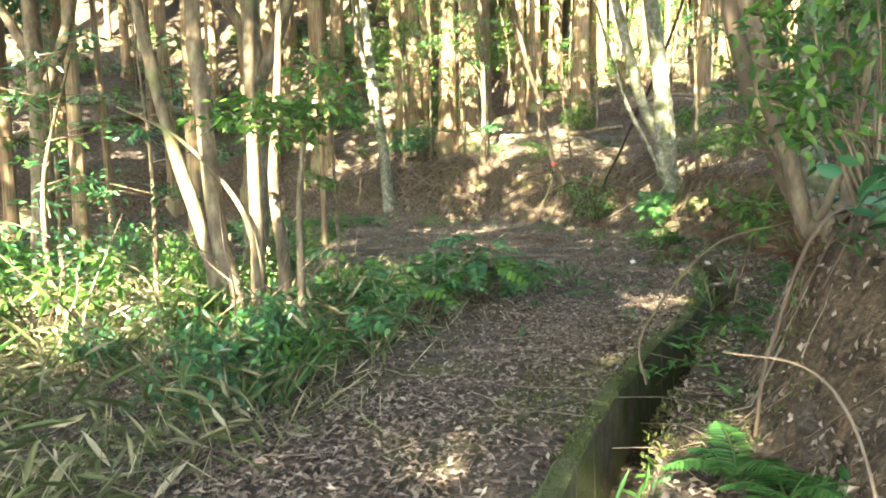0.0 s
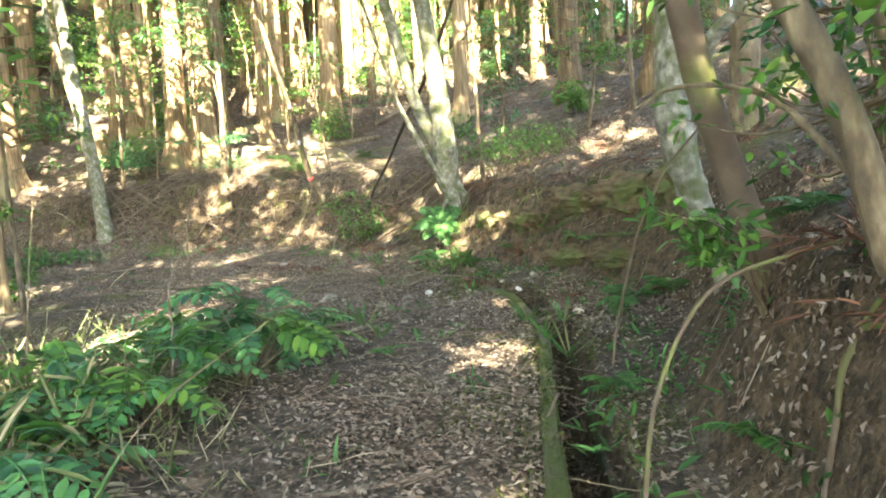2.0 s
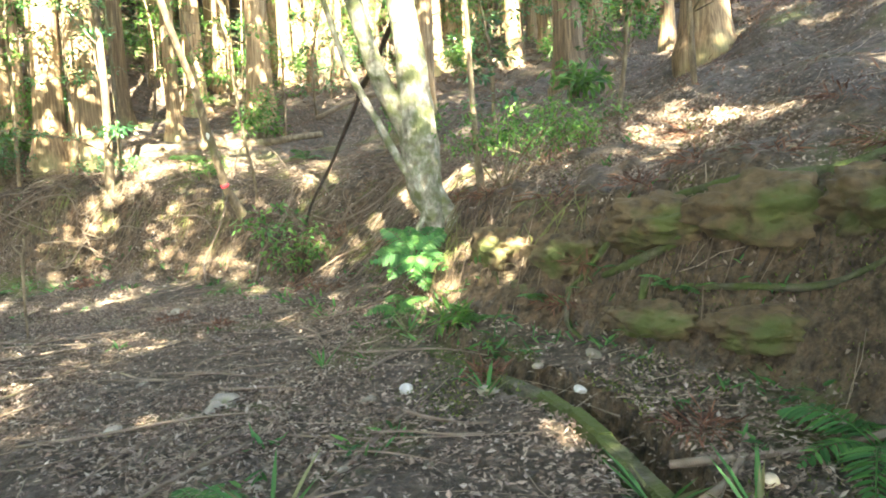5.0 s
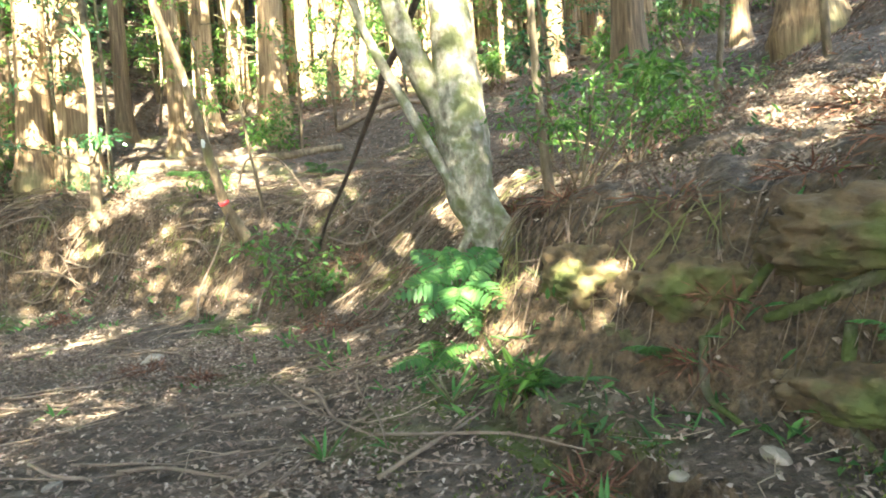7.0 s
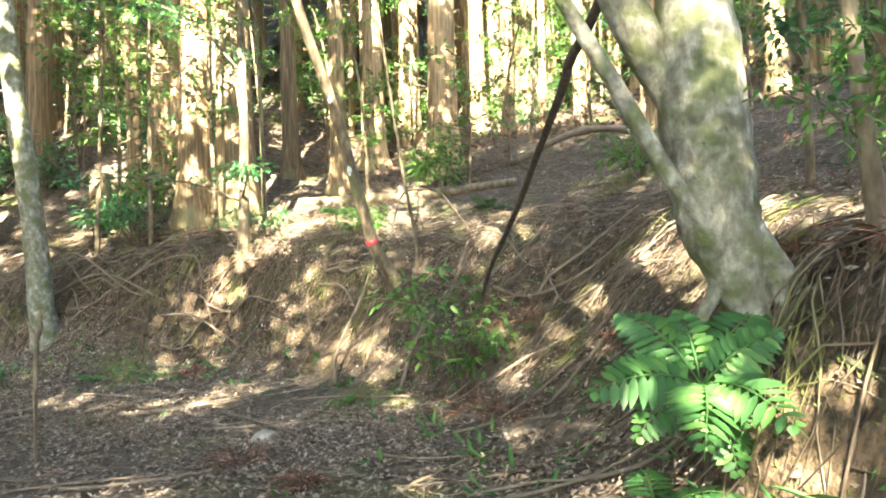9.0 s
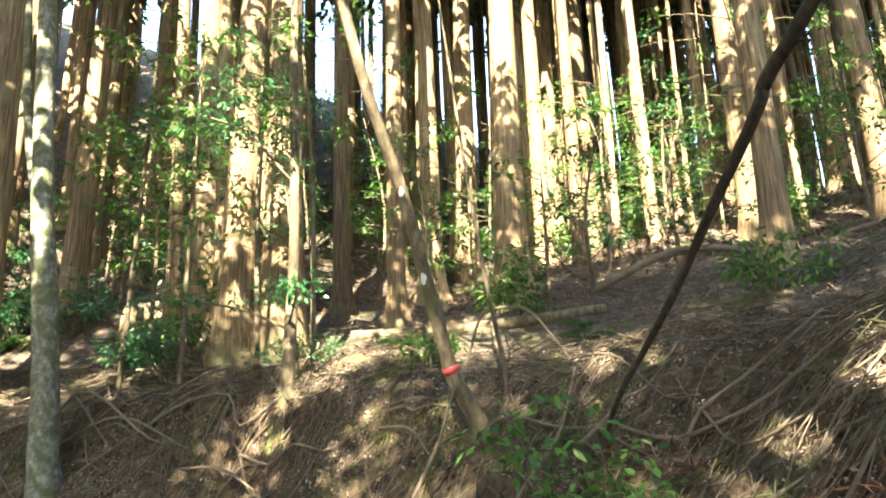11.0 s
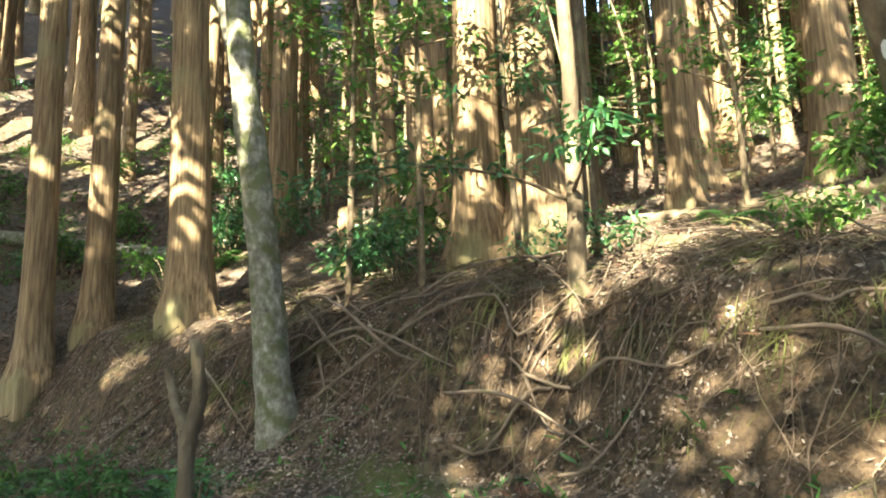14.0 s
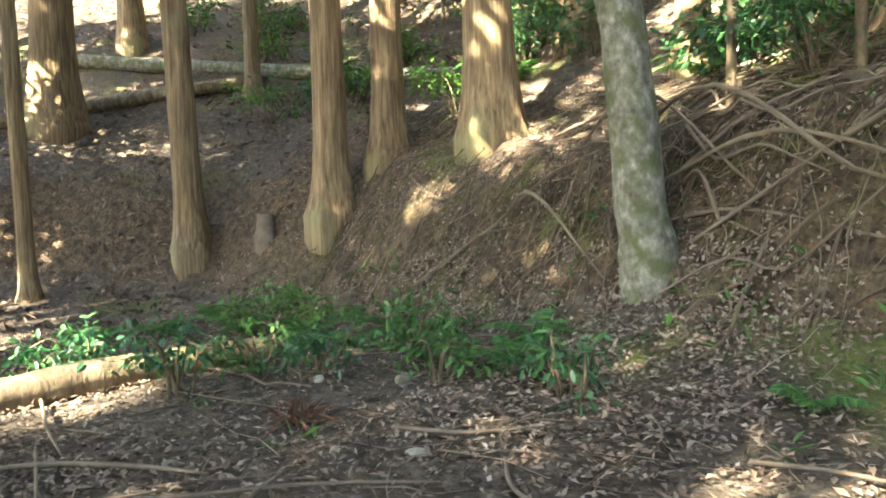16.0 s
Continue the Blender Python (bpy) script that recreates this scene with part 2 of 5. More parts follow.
# ---- terrain ----
# Foot of the bank: x, y, z at the foot, width of the face, z at the rim, slope behind it
BANK = [(0.9, -30, 0.1, 1.6, 1.2, 0.3), (0.7, 0, 0.1, 1.2, 1.1, 0.35), (0.25, 2.2, 0.1, 0.8, 0.95, 0.4), (0.0, 3.4, 0.1, 0.42, 0.95, 0.4), (-0.02, 5.0, 0.1, 0.48, 1.0, 0.42), (0.25, 6.2, 0.1, 0.75, 1.1, 0.42), (0.7, 7.6, 0.12, 0.8, 1.3, 0.45),
        (0.45, 9.1, 0.15, 0.62, 1.25, 0.45), (-0.4, 10.4, 0.2, 0.62, 1.15, 0.45), (-1.45, 11.7, 0.3, 0.6, 1.15, 0.42), (-2.1, 13.0, 0.2, 1.7, 1.6, 0.36),
        (-3.0, 14.4, 0.15, 2.0, 1.7, 0.34), (-4.3, 15.25, 0.2, 1.3, 1.55, 0.34), (-6.4, 16.25, 0.3, 0.75, 1.6, 0.36), (-8.7, 15.95, 0.35, 1.05, 1.55, 0.5),
        (-11.0, 15.9, 0.1, 1.2, 1.5, 0.55), (-13.2, 16.2, 0.1, 1.2, 1.65, 0.58), (-14.9, 15.6, 0.15, 1.3, 1.7, 0.6), (-16.3, 14.0, 0.2, 1.4, 1.8, 0.6), (-17.8, 10.5, 0.2, 1.6, 1.9, 0.6),
        (-20.0, 5.0, 0.2, 2.0, 2.0, 0.55), (-24.0, -6.0, 0.2, 2.4, 2.0, 0.5), (-30.0, -40.0, 0.2, 3.0, 2.0, 0.4)]
DITCH = [(-0.42, 1.6), (-0.48, 3.0), (-0.46, 4.6), (-0.34, 6.3), (-0.27, 7.7), (-0.45, 9.1), (-0.95, 10.3), (-1.5, 11.3)]


def nearest(x, y, line):
    """Distance from points to a line of corners, the side (+1 to its left... right), the corner's number and the share between two corners."""
    best = np.full(x.shape, 1e9)
    side, seg, share = np.zeros(x.shape), np.zeros(x.shape, int), np.zeros(x.shape)
    for i in range(len(line) - 1):
        (ax, ay), (bx, by) = line[i][:2], line[i + 1][:2]
        ex, ey = bx - ax, by - ay
        k = np.clip(((x - ax) * ex + (y - ay) * ey) / (ex * ex + ey * ey), 0, 1)
        px, py = x - ax - k * ex, y - ay - k * ey
        d = np.hypot(px, py)
        m = d < best
        best, seg, share = np.where(m, d, best), np.where(m, i, seg), np.where(m, k, share)
        side = np.where(m, np.sign(px * ey - py * ex), side)
    return best, side, seg, share


def heights(x, y, trench=True):
    """Height of the ground at arrays of x and y."""
    x, y = np.asarray(x, float), np.asarray(y, float)
    d, side, seg, k = nearest(x, y, BANK)
    rows = np.array([b[2:] for b in BANK])
    total, weight = np.zeros((*x.shape, 4)), np.zeros(x.shape)
    for i in range(len(BANK) - 1):
        (ax, ay), (bx, by) = BANK[i][:2], BANK[i + 1][:2]
        ex, ey = bx - ax, by - ay
        share = np.clip(((x - ax) * ex + (y - ay) * ey) / (ex * ex + ey * ey), 0, 1)
        w = ((x - ax - share * ex) ** 2 + (y - ay - share * ey) ** 2 + 0.02) ** -2.5
        total += w[..., None] * (rows[i] + (rows[i + 1] - rows[i]) * share[..., None])
        weight += w
    z0, width, z1, slope = np.moveaxis(total / weight[..., None], -1, 0)
    swell = (0.05 * np.sin(0.9 * x + 1.3) * np.sin(0.8 * y - 0.4) + 0.03 * np.sin(2.3 * x - 1.1 * y) * np.cos(1.9 * y + 0.6)
             + 0.015 * np.sin(5.1 * x + 2.0 * y) * np.sin(4.3 * y - 1.7 * x))
    flat = z0 * np.exp(-d / 0.8) - 0.02 - 0.03 * np.clip(d - 2.5, 0, 6) + swell * 0.7
    u = np.clip(d / width, 0, 1)
    face = z0 - 0.02 + (z1 - z0) * (u * u * (3 - 2 * u) * 0.6 + u * 0.4) + swell * (0.7 + 0.6 * u)
    far = np.maximum(d - width, 0)
    reach = np.interp(slope, (0.4, 0.6), (9, 40))
    rise = slope * np.where(far < reach, far, reach + 5 * (1 - np.exp(-np.maximum(far - reach, 0) / 5)))
    rise = rise + np.maximum(slope - 0.45, 0) * 0.13 * np.minimum(far, 32) ** 2
    hill = z1 - 0.02 + rise + swell * (1.3 + np.minimum(far, 3) * 0.7)
    z = np.where(side < 0, flat, np.where(d < width, face, hill))
    if trench:
        dd, hand, _, _ = nearest(x, y, DITCH)
        off = dd * np.where(hand > 0, 1, -1)
        z = z - 0.42 * np.clip((off + 0.2) / 0.07, 0, 1) * np.clip((0.17 - off) / 0.09, 0, 1) * np.clip((11.4 - y) / 2.2, 0, 1)
    return z


def ground(x, y):
    return float(heights(np.array([x]), np.array([y]), False)[0])


def normals(x, y):
    e = 0.05
    n = np.stack([(heights(x - e, y, False) - heights(x + e, y, False)) / (2 * e), (heights(x, y - e, False) - heights(x, y + e, False)) / (2 * e), np.ones_like(x)], -1)
    return unit(n)


def spaced(lo, hi, step, reach):
    """Even steps from lo to hi, then ever wider ones out to the horizon."""
    mid = list(np.arange(lo, hi + step / 2, step))
    a, w = [lo], step
    while a[-1] > -reach:
        w *= 1.25
        a.append(a[-1] - w)
    b, w = [mid[-1]], step
    while b[-1] < reach:
        w *= 1.25
        b.append(b[-1] + w)
    return np.array(a[:0:-1] + mid + b[1:])


def build_ground():
    xs = np.unique(np.concatenate([spaced(-14, 3.4, 0.085, 400), np.arange(-1.5, 0.3, 0.055)]).round(4))
    ys = spaced(1.0, 20, 0.085, 400)
    gx, gy = np.meshgrid(xs, ys, indexing="ij")
    gz = heights(gx, gy)
    d, side, seg, k = nearest(gx, gy, BANK)
    crumble = np.where((side > 0) & (d < 1.6), 1.0, 0.25)
    near = np.argwhere((gx > -15) & (gx < 4) & (gy > 0.5) & (gy < 21))
    for i, j in near:
        p = (gx[i, j], gy[i, j], gz[i, j])
        gz[i, j] += crumble[i, j] * (0.08 * noise.noise((p[0] * 2.6, p[1] * 2.6, p[2] * 2.6)) + 0.055 * noise.noise((p[0] * 6.3, p[1] * 6.3, p[2] * 6.3)) + 0.03 * noise.noise((p[0] * 14, p[1] * 14, p[2] * 14)))
    nx, ny = gx.shape
    g = Geo()
    idx = np.arange(nx * ny).reshape(nx, ny)
    quads = np.stack([idx[:-1, :-1], idx[1:, :-1], idx[1:, 1:], idx[:-1, 1:]], -1).reshape(-1, 4)
    g.v.append(np.stack([gx, gy, gz], -1).reshape(-1, 3))
    g.f = quads.tolist()
    tagged(part("ground", g, SOIL), "brown forest floor of soil and leaf litter with mossy patches", "ground", kind="structure")


build_ground()


def build_ditch():
    """A concrete gutter in short lengths, its near lip thick with moss."""
    gutter = thing("concrete_gutter", (0, 0, 0), "narrow mossy concrete drainage gutter sunk beside the path", "gutter")
    line = smooth_line([(x, y, 0) for x, y in DITCH], 4)
    for i in range(len(line) - 1):
        a, b = line[i], line[i + 1]
        way = unit(b - a)
        right = np.array([way[1], -way[0], 0])
        lift = rng.uniform(-0.012, 0.012) - 0.02 - 0.1 * max(0.0, (a[1] - 9.0) / 2.4)
        a, b = a + way * 0.006, b - way * 0.006
        for name, profile in (("gutter_wall", [(-0.2, -0.4), (-0.2, 0.035), (-0.185, 0.05), (-0.125, 0.05), (-0.11, 0.035), (-0.1, -0.4), (-0.1, -0.5)]),
                              ("gutter_wall", [(0.1, -0.5), (0.1, -0.2), (0.115, -0.19), (0.165, -0.19), (0.18, -0.2), (0.18, -0.5)])):
            g = Geo()
            n = len(profile)
            verts = []
            for q in (a, b):
                z = ground(q[0], q[1]) + lift
                verts += [q + right * u + np.array([0, 0, z + v]) for u, v in profile]
            faces = [[j, (j + 1) % n, n + (j + 1) % n, n + j] for j in range(n)] + [list(range(n))[::-1], list(range(n, 2 * n))]
            g.add(verts, faces)
            part(name, g, MOSSY, gutter, smooth=False)


build_ditch()


# ---- trees ----
def trunk_geo(radius, height, lean=(0, 0), flare=1.5, bend=0.0, sides=14, seed=0, taper=0.35, buttress=0.14):
    """A trunk from just under the ground up, with a flared, fluted foot."""
    own = np.random.default_rng(seed)
    zs = np.concatenate([[-0.45, -0.15, 0.0, 0.12, 0.28, 0.5, 0.85, 1.4], np.linspace(2.2, height, 9)])
    zs = zs[zs <= height]
    ring = np.linspace(0, 2 * np.pi, sides, endpoint=False)
    ph = own.uniform(0, 6.28, 3)
    rows = []
    for z in zs:
        k = max(z, 0)
        r = radius * (1 - (1 - taper) * k / height) * (1 + (flare - 1) * math.exp(-k / (radius * 1.7)))
        flute = buttress * math.exp(-k / (radius * 2.5)) + 0.025
        rr = r * (1 + flute * np.sin(5 * ring + ph[0]) + 0.5 * flute * np.sin(8 * ring + ph[1]) + own.uniform(-0.02, 0.02, sides))
        cx = lean[0] * z + bend * math.sin(z * 0.55 + ph[2])
        cy = lean[1] * z + bend * math.cos(z * 0.47 + ph[1])
        rows.append(np.stack([cx + rr * np.cos(ring), cy + rr * np.sin(ring), np.full(sides, z)], -1))
    faces = [[i * sides + j, i * sides + (j + 1) % sides, (i + 1) * sides + (j + 1) % sides, (i + 1) * sides + j] for i in range(len(zs) - 1) for j in range(sides)]
    faces += [[(len(zs) - 1) * sides + j for j in range(sides)]]
    return Geo().add(np.concatenate(rows), faces)


def crown_geo(low, high, wide, count, seed, lean=(0, 0), size=0.34):
    """A ragged crown of drooping sprays round the upper trunk, with gaps."""
    own = np.random.default_rng(seed)
    g = Geo()
    limbs = 34
    for i in range(limbs):
        z = own.uniform(low, high)
        reach = wide * (1.05 - 0.8 * (z - low) / (high - low)) * own.uniform(0.5, 1.15)
        a = own.uniform(0, 6.283)
        n = count // limbs
        u = own.uniform(0.25, 1, n)
        at = np.stack([u * reach * np.cos(a), u * reach * np.sin(a), z + 0.25 * u * reach - 0.3 * (u * reach) ** 2 / wide], -1) + own.normal(0, 0.16, (n, 3))
        at += np.array([lean[0], lean[1], 0]) * at[:, 2:3]
        way = np.stack([np.full(n, np.cos(a)), np.full(n, np.sin(a)), own.uniform(-1.2, 0.2, n)], -1) + own.normal(0, 0.5, (n, 3))
        leaves(g, at, way, ball(n, own), own.uniform(0.6, 1.3, n) * size, own.uniform(0.25, 0.45, n) * size, 0.2, simple=True)
    return g


CROWNS = {}


def crown_mesh(kind):
    if kind not in CROWNS:
        CROWNS[kind] = part("crown", crown_geo(7.0 + kind, 16.5 + kind, 2.4, 900, 40 + kind, size=0.56), NEEDLE)
        return CROWNS[kind], True
    return CROWNS[kind], False


def cedar(x, y, radius, lean=(0, 0), seed=0, height=17, label="tall straight cedar with fibrous reddish-brown bark", sides=14, flare=1.55, mat=None, crown=True, bend=0.0, name="cedar_tree"):
    tree = thing(name, (x, y, ground(x, y)), label, "tree", "cedar trunks on the slope")
    part("trunk", trunk_geo(radius, height, lean, flare, bend, sides, seed), mat or CEDAR, tree)
    if crown:
        src, fresh = crown_mesh(seed % 3)
        ob = src if fresh else src.copy()
        if not fresh:
            scene.collection.objects.link(ob)
        ob.parent = tree
        ob.location = (lean[0] * 11, lean[1] * 11, 0)
        ob.rotation_euler = (0, 0, seed * 1.7)
        ob.scale = (1, 1, height / 17)
    return tree


# Trunks whose places are known: x, y, radius, lean
CEDARS = [(-7.75, 18.1, 0.25, 0.02, 0.0), (-7.12, 18.2, 0.27, -0.01, 0.0), (-11.4, 17.55, 0.25, -0.02, -0.02), (-6.08, 19.5, 0.135, 0.0, 0.0), (-4.65, 20.6, 0.25, 0.015, 0.0),
          (-7.57, 20.8, 0.15, -0.01, 0.0), (-8.97, 19.5, 0.12, -0.02, -0.02), (-9.56, 19.9, 0.22, -0.02, -0.02), (-10.0, 19.7, 0.13, -0.02, -0.02), (-13.15, 17.45, 0.19, 0.0, 0.0),
          (-13.45, 16.85, 0.2, -0.01, -0.01), (-15.4, 15.8, 0.18, -0.01, -0.03), (-18.85, 14.85, 0.33, 0.0, 0.0), (-15.9, 14.0, 0.1, -0.02, -0.02), (-14.4, 20.0, 0.12, 0.03, 0.03), (1.15, 17.3, 0.22, 0.0, 0.0),
          (2.5, 15.0, 0.27, -0.02, 0.0), (-1.2, 18.9, 0.16, 0.02, 0.0), (0.1, 25.2, 0.24, 0.03, 0.0), (-0.9, 23.3, 0.2, 0.0, 0.0), (-0.2, 27.0, 0.22, 0.0, 0.0), (1.4, 26.5, 0.24, 0.02, 0.0),
          (-4.6, 23.5, 0.17, 0.0, 0.0), (-3.9, 26.0, 0.2, 0.0, 0.0), (-2.6, 25.0, 0.15, 0.0, 0.0), (-18.9, 21.5, 0.16, 0.0, 0.0), (-17.0, 24.0, 0.2, 0.0, 0.0)]
for i, (x, y, r, lx, ly) in enumerate(CEDARS):
    cedar(x, y, r, (lx, ly), seed=i, height=17 + (i * 7 % 5) * 0.6)


def forest():
    """The rest of the wood: more cedars on the hill and along the rim, and unseen ones behind, added for shade."""
    own = np.random.default_rng(21)
    stems = [(x, y) for x, y, *_ in CEDARS] + [(-1.2, 12.1), (-8.6, 16.2), (-4.2, 16.0), (1.2, 8.0), (1.0, 5.6)]
    variants = []
    for k in range(7):
        t = cedar(0, 60 + k * 3.1, 0.11 + 0.025 * k, (own.uniform(-0.02, 0.02), own.uniform(-0.02, 0.02)), seed=70 + k, height=16 + k * 0.5, sides=9, flare=1.4)
        variants.append(t)
    # The fourth and fifth regions lie out of view, filled only to cast shade.
    for region, count, gap in (((-13, 9, 22, 40), 105, 1.25), ((-24, -11, 22, 40), 35, 1.6), ((-34, -12, 14, 34), 55, 1.9), ((-34, -5, -22, 12), 22, 2.6), ((-12, 14, -22, -3), 24, 2.3), ((3, 14, -3, 22), 30, 2.0), ((-8, 9, 25, 44), 50, 1.0)):
        made, tries = 0, 0
        while made < count and tries < 6000:
            tries += 1
            x, y = own.uniform(*region[:2]), own.uniform(*region[2:])
            d, side, seg, k = (v[0] for v in nearest(np.array([x]), np.array([y]), BANK))
            if (side > 0 and d < (2.2 if y < 12 else 3.4)) or (side < 0 and y > -3.0):
                continue
            if min((x - a) ** 2 + (y - b) ** 2 for a, b in stems) < gap * gap:
                continue
            stems.append((x, y))
            copy_thing(variants[made % 7], Matrix.Translation((x, y, ground(x, y))) @ Matrix.Rotation(own.uniform(0, 6.28), 4, "Z"))
            made += 1


forest()


def ridge_trees():
    """Slim close-set trunks on the ridge."""
    own = np.random.default_rng(33)
    g, made, taken = Geo(), 0, [(c[0], c[1]) for c in CEDARS]
    while made < 130:
        x, y = own.uniform(-9, 10), own.uniform(22.5, 40)
        if min((x - a) ** 2 + (y - b) ** 2 for a, b in taken) < 0.5:
            continue
        taken.append((x, y))
        stem = trunk_geo(own.uniform(0.06, 0.11), 16, own.uniform(-0.018, 0.018, 2), 1.25, 0, 7, 900 + made)
        g.add(np.concatenate(stem.v) + np.array([x, y, ground(x, y)]), stem.f)
        made += 1
    tagged(part("far_cedar_trunks", g, CEDAR), "slim close-set cedar trunks on the ridge", "trees", kind="stuff")


ridge_trees()


def limb_tree(name, base, limbs, mat, label, foot=None, leafage=None, extra=()):
    """A tree of tapered limbs; limbs: lists of points from the base, with radii."""
    tree = thing(name, base, label, "tree")
    for i, (points, radii) in enumerate(limbs):
        g = Geo()
        tube(g, smooth_line([np.array(p, float) for p in points], 6), radii, 12, 0.07, i)
        part("trunk" if i == 0 else "limb", g, mat, tree)
    if leafage:
        part("crown", leafage, GLOSSY, tree)
    return tree


def on_ground(x, y):
    return (x, y, ground(x, y))


def shade_crown(centre, spread, count, seed, size=0.12, clumps=26):
    """An unseen broadleaf crown, put up for shade: leafy clumps with gaps between them; points relative to the tree's
    foot.
    """
    own = np.random.default_rng(seed)
    g = Geo()
    for i in range(clumps):
        d = ball(1, own)[0] * own.uniform(0.3, 1)
        c = np.array(centre) + d * np.array(spread)
        n = count // clumps
        at = c + ball(n, own) * own.uniform(0, 1, (n, 1)) ** 0.5 * np.array([0.9, 0.9, 0.4]) * own.uniform(0.5, 1.1)
        way = (at - c) + own.normal(0, 0.4, (n, 3)) - np.array([0, 0, 0.3])
        face = np.array([0, 0, 1.0]) + own.normal(0, 0.6, (n, 3))
        leaves(g, at, way, face, own.uniform(0.7, 1.3, n) * size, own.uniform(0.35, 0.5, n) * size, 0.12)
    return g


def sprays(tips, count, seed, size=0.07, radius=0.22, flat=0.35, wide=0.45):
    """Leaves round the tips of twigs."""
    own = np.random.default_rng(seed)
    g = Geo()
    for tip in tips:
        n = max(4, int(count * own.uniform(0.6, 1.3)))
        off = ball(n, own) * own.uniform(0.1, 1, (n, 1)) * np.array([1, 1, flat]) * radius
        way = off + own.normal(0, 0.06, (n, 3)) - np.array([0, 0, 0.03])
        leaves(g, np.array(tip) + off, way, np.array([0, 0, 1.0]) + own.normal(0, 0.45, (n, 3)), own.uniform(0.65, 1.3, n) * size, own.uniform(0.8, 1.1, n) * size * wide, 0.14, 0.12)
    return g


# ---- trees with limbs of their own ----
# Their broad crowns, unseen overhead, are sized and placed to shade path and slope.
A = (-1.2, 12.15, ground(-1.2, 12.15))
limb_tree("leaning_tree", A, [
    ([(0.06, 0.05, -0.6), (0.03, 0, -0.1), (-0.03, 0, 0.25), (-0.11, 0, 0.58), (-0.15, 0, 1.24), (-0.2, 0, 1.9), (-0.5, 0.1, 4.0), (-1.0, 0.3, 7.5)], (0.1, 0.09, 0.1, 0.16, 0.185, 0.15, 0.13, 0.11, 0.05)),
    ([(-0.1, 0, 0.8), (-0.3, 0, 1.15), (-0.46, -0.02, 1.5), (-0.59, -0.02, 1.9), (-1.1, 0.1, 3.8), (-2.2, 0.4, 7.0)], (0.1, 0.095, 0.085, 0.075, 0.03)),
    ([(-0.12, -0.1, 0.42), (-0.3, -0.12, 0.7), (-0.5, -0.12, 1.1), (-0.7, -0.1, 1.5), (-0.84, -0.1, 1.9), (-1.5, -0.3, 4.2)], (0.03, 0.038, 0.034, 0.03, 0.016)),
    ([(-0.06, -0.02, 0.42), (-0.14, -0.05, 0.2), (-0.22, -0.1, 0.05), (-0.3, -0.12, -0.35)], (0.05, 0.03, 0.024, 0.018)),
    ([(0.0, -0.02, 0.45), (0.13, -0.04, 0.2), (0.17, -0.1, -0.1), (0.25, -0.35, -0.4), (0.36, -0.6, -0.7)], (0.07, 0.07, 0.055, 0.04, 0.03))],
    PALE, "pale grey forked tree leaning from the bank on bare roots", leafage=shade_crown((-1.0, -0.8, 8.8), (4.6, 3.6, 2.8), 11000, 3, 0.2, 60))

Gx = (-8.62, 16.25, ground(-8.62, 16.25))
limb_tree("mossy_tree", Gx, [
    ([(0.03, 0.02, -0.4), (0, 0, 0.05), (-0.04, -0.03, 0.5), (-0.1, -0.1, 1.6), (-0.28, -0.2, 3.2), (-0.5, -0.3, 6), (-0.7, -0.5, 10)], (0.21, 0.18, 0.15, 0.135, 0.125, 0.11, 0.09, 0.05)),
    ([(-0.1, 0.15, -0.3), (-0.18, 0.14, 0.4), (-0.26, 0.1, 1.4), (-0.42, 0.0, 2.6), (-0.7, -0.2, 4.5), (-0.9, -0.3, 7)], (0.08, 0.07, 0.06, 0.055, 0.03))],
    PALE, "slender tree with lichen-grey mossy bark at the bank's foot", leafage=shade_crown((-1.6, -2.4, 8.9), (3.2, 3.2, 2.0), 5000, 5, 0.2, 26))

C = (-4.0, 16.02, ground(-4.0, 16.02))
ctree = limb_tree("thin_leaning_tree", C, [
    ([(0.05, 0.08, -0.4), (0, 0, 0.0), (-0.08, -0.12, 0.25), (-0.15, -0.24, 0.45), (-0.25, -0.5, 1.15), (-0.35, -0.72, 1.8), (-0.6, -1.2, 3.1), (-0.9, -2.1, 6.0), (-1.0, -2.8, 8.5)], (0.1, 0.085, 0.07, 0.06, 0.055, 0.05, 0.045, 0.035, 0.02)),
    ([(0.12, 0.1, -0.3), (0.2, 0.1, 0.4), (0.1, 0.02, 1.2), (-0.05, 0.0, 2.4), (-0.2, -0.1, 4.0)], (0.025, 0.02, 0.018, 0.015, 0.008))],
    BROWN, "thin leaning tree marked with a band of red tape", leafage=shade_crown((0.5, -2.8, 9.2), (3.0, 3.0, 2.2), 5500, 6, 0.2, 28))
g = Geo()
tube(g, [(-0.15, -0.245, 0.455), (-0.165, -0.27, 0.495)], (0.064, 0.063), 14)
part("tape_band", g, TAPE, ctree, "bright red plastic tape")
for k, (p, s) in enumerate((((-0.25, -0.565, 1.15), 0.035), ((-0.34, -0.78, 1.8), 0.03))):
    g = Geo()
    own = np.random.default_rng(k)
    ring = np.linspace(0, 6.283, 12, endpoint=False)
    rim = np.stack([np.cos(ring) * s * 0.7, -0.012 + 0.014 * np.abs(np.cos(ring)), np.sin(ring) * s * 1.4], -1) * own.uniform(0.8, 1.2, (12, 1))
    g.add(np.concatenate([rim + p, rim * 0.6 + np.array(p) + (0, -0.006, 0)]), [[i, (i + 1) % 12, 12 + (i + 1) % 12, 12 + i] for i in range(12)] + [list(range(12, 24))])
    part("lichen_spot", g, LICHEN, ctree, "white lichen spot")

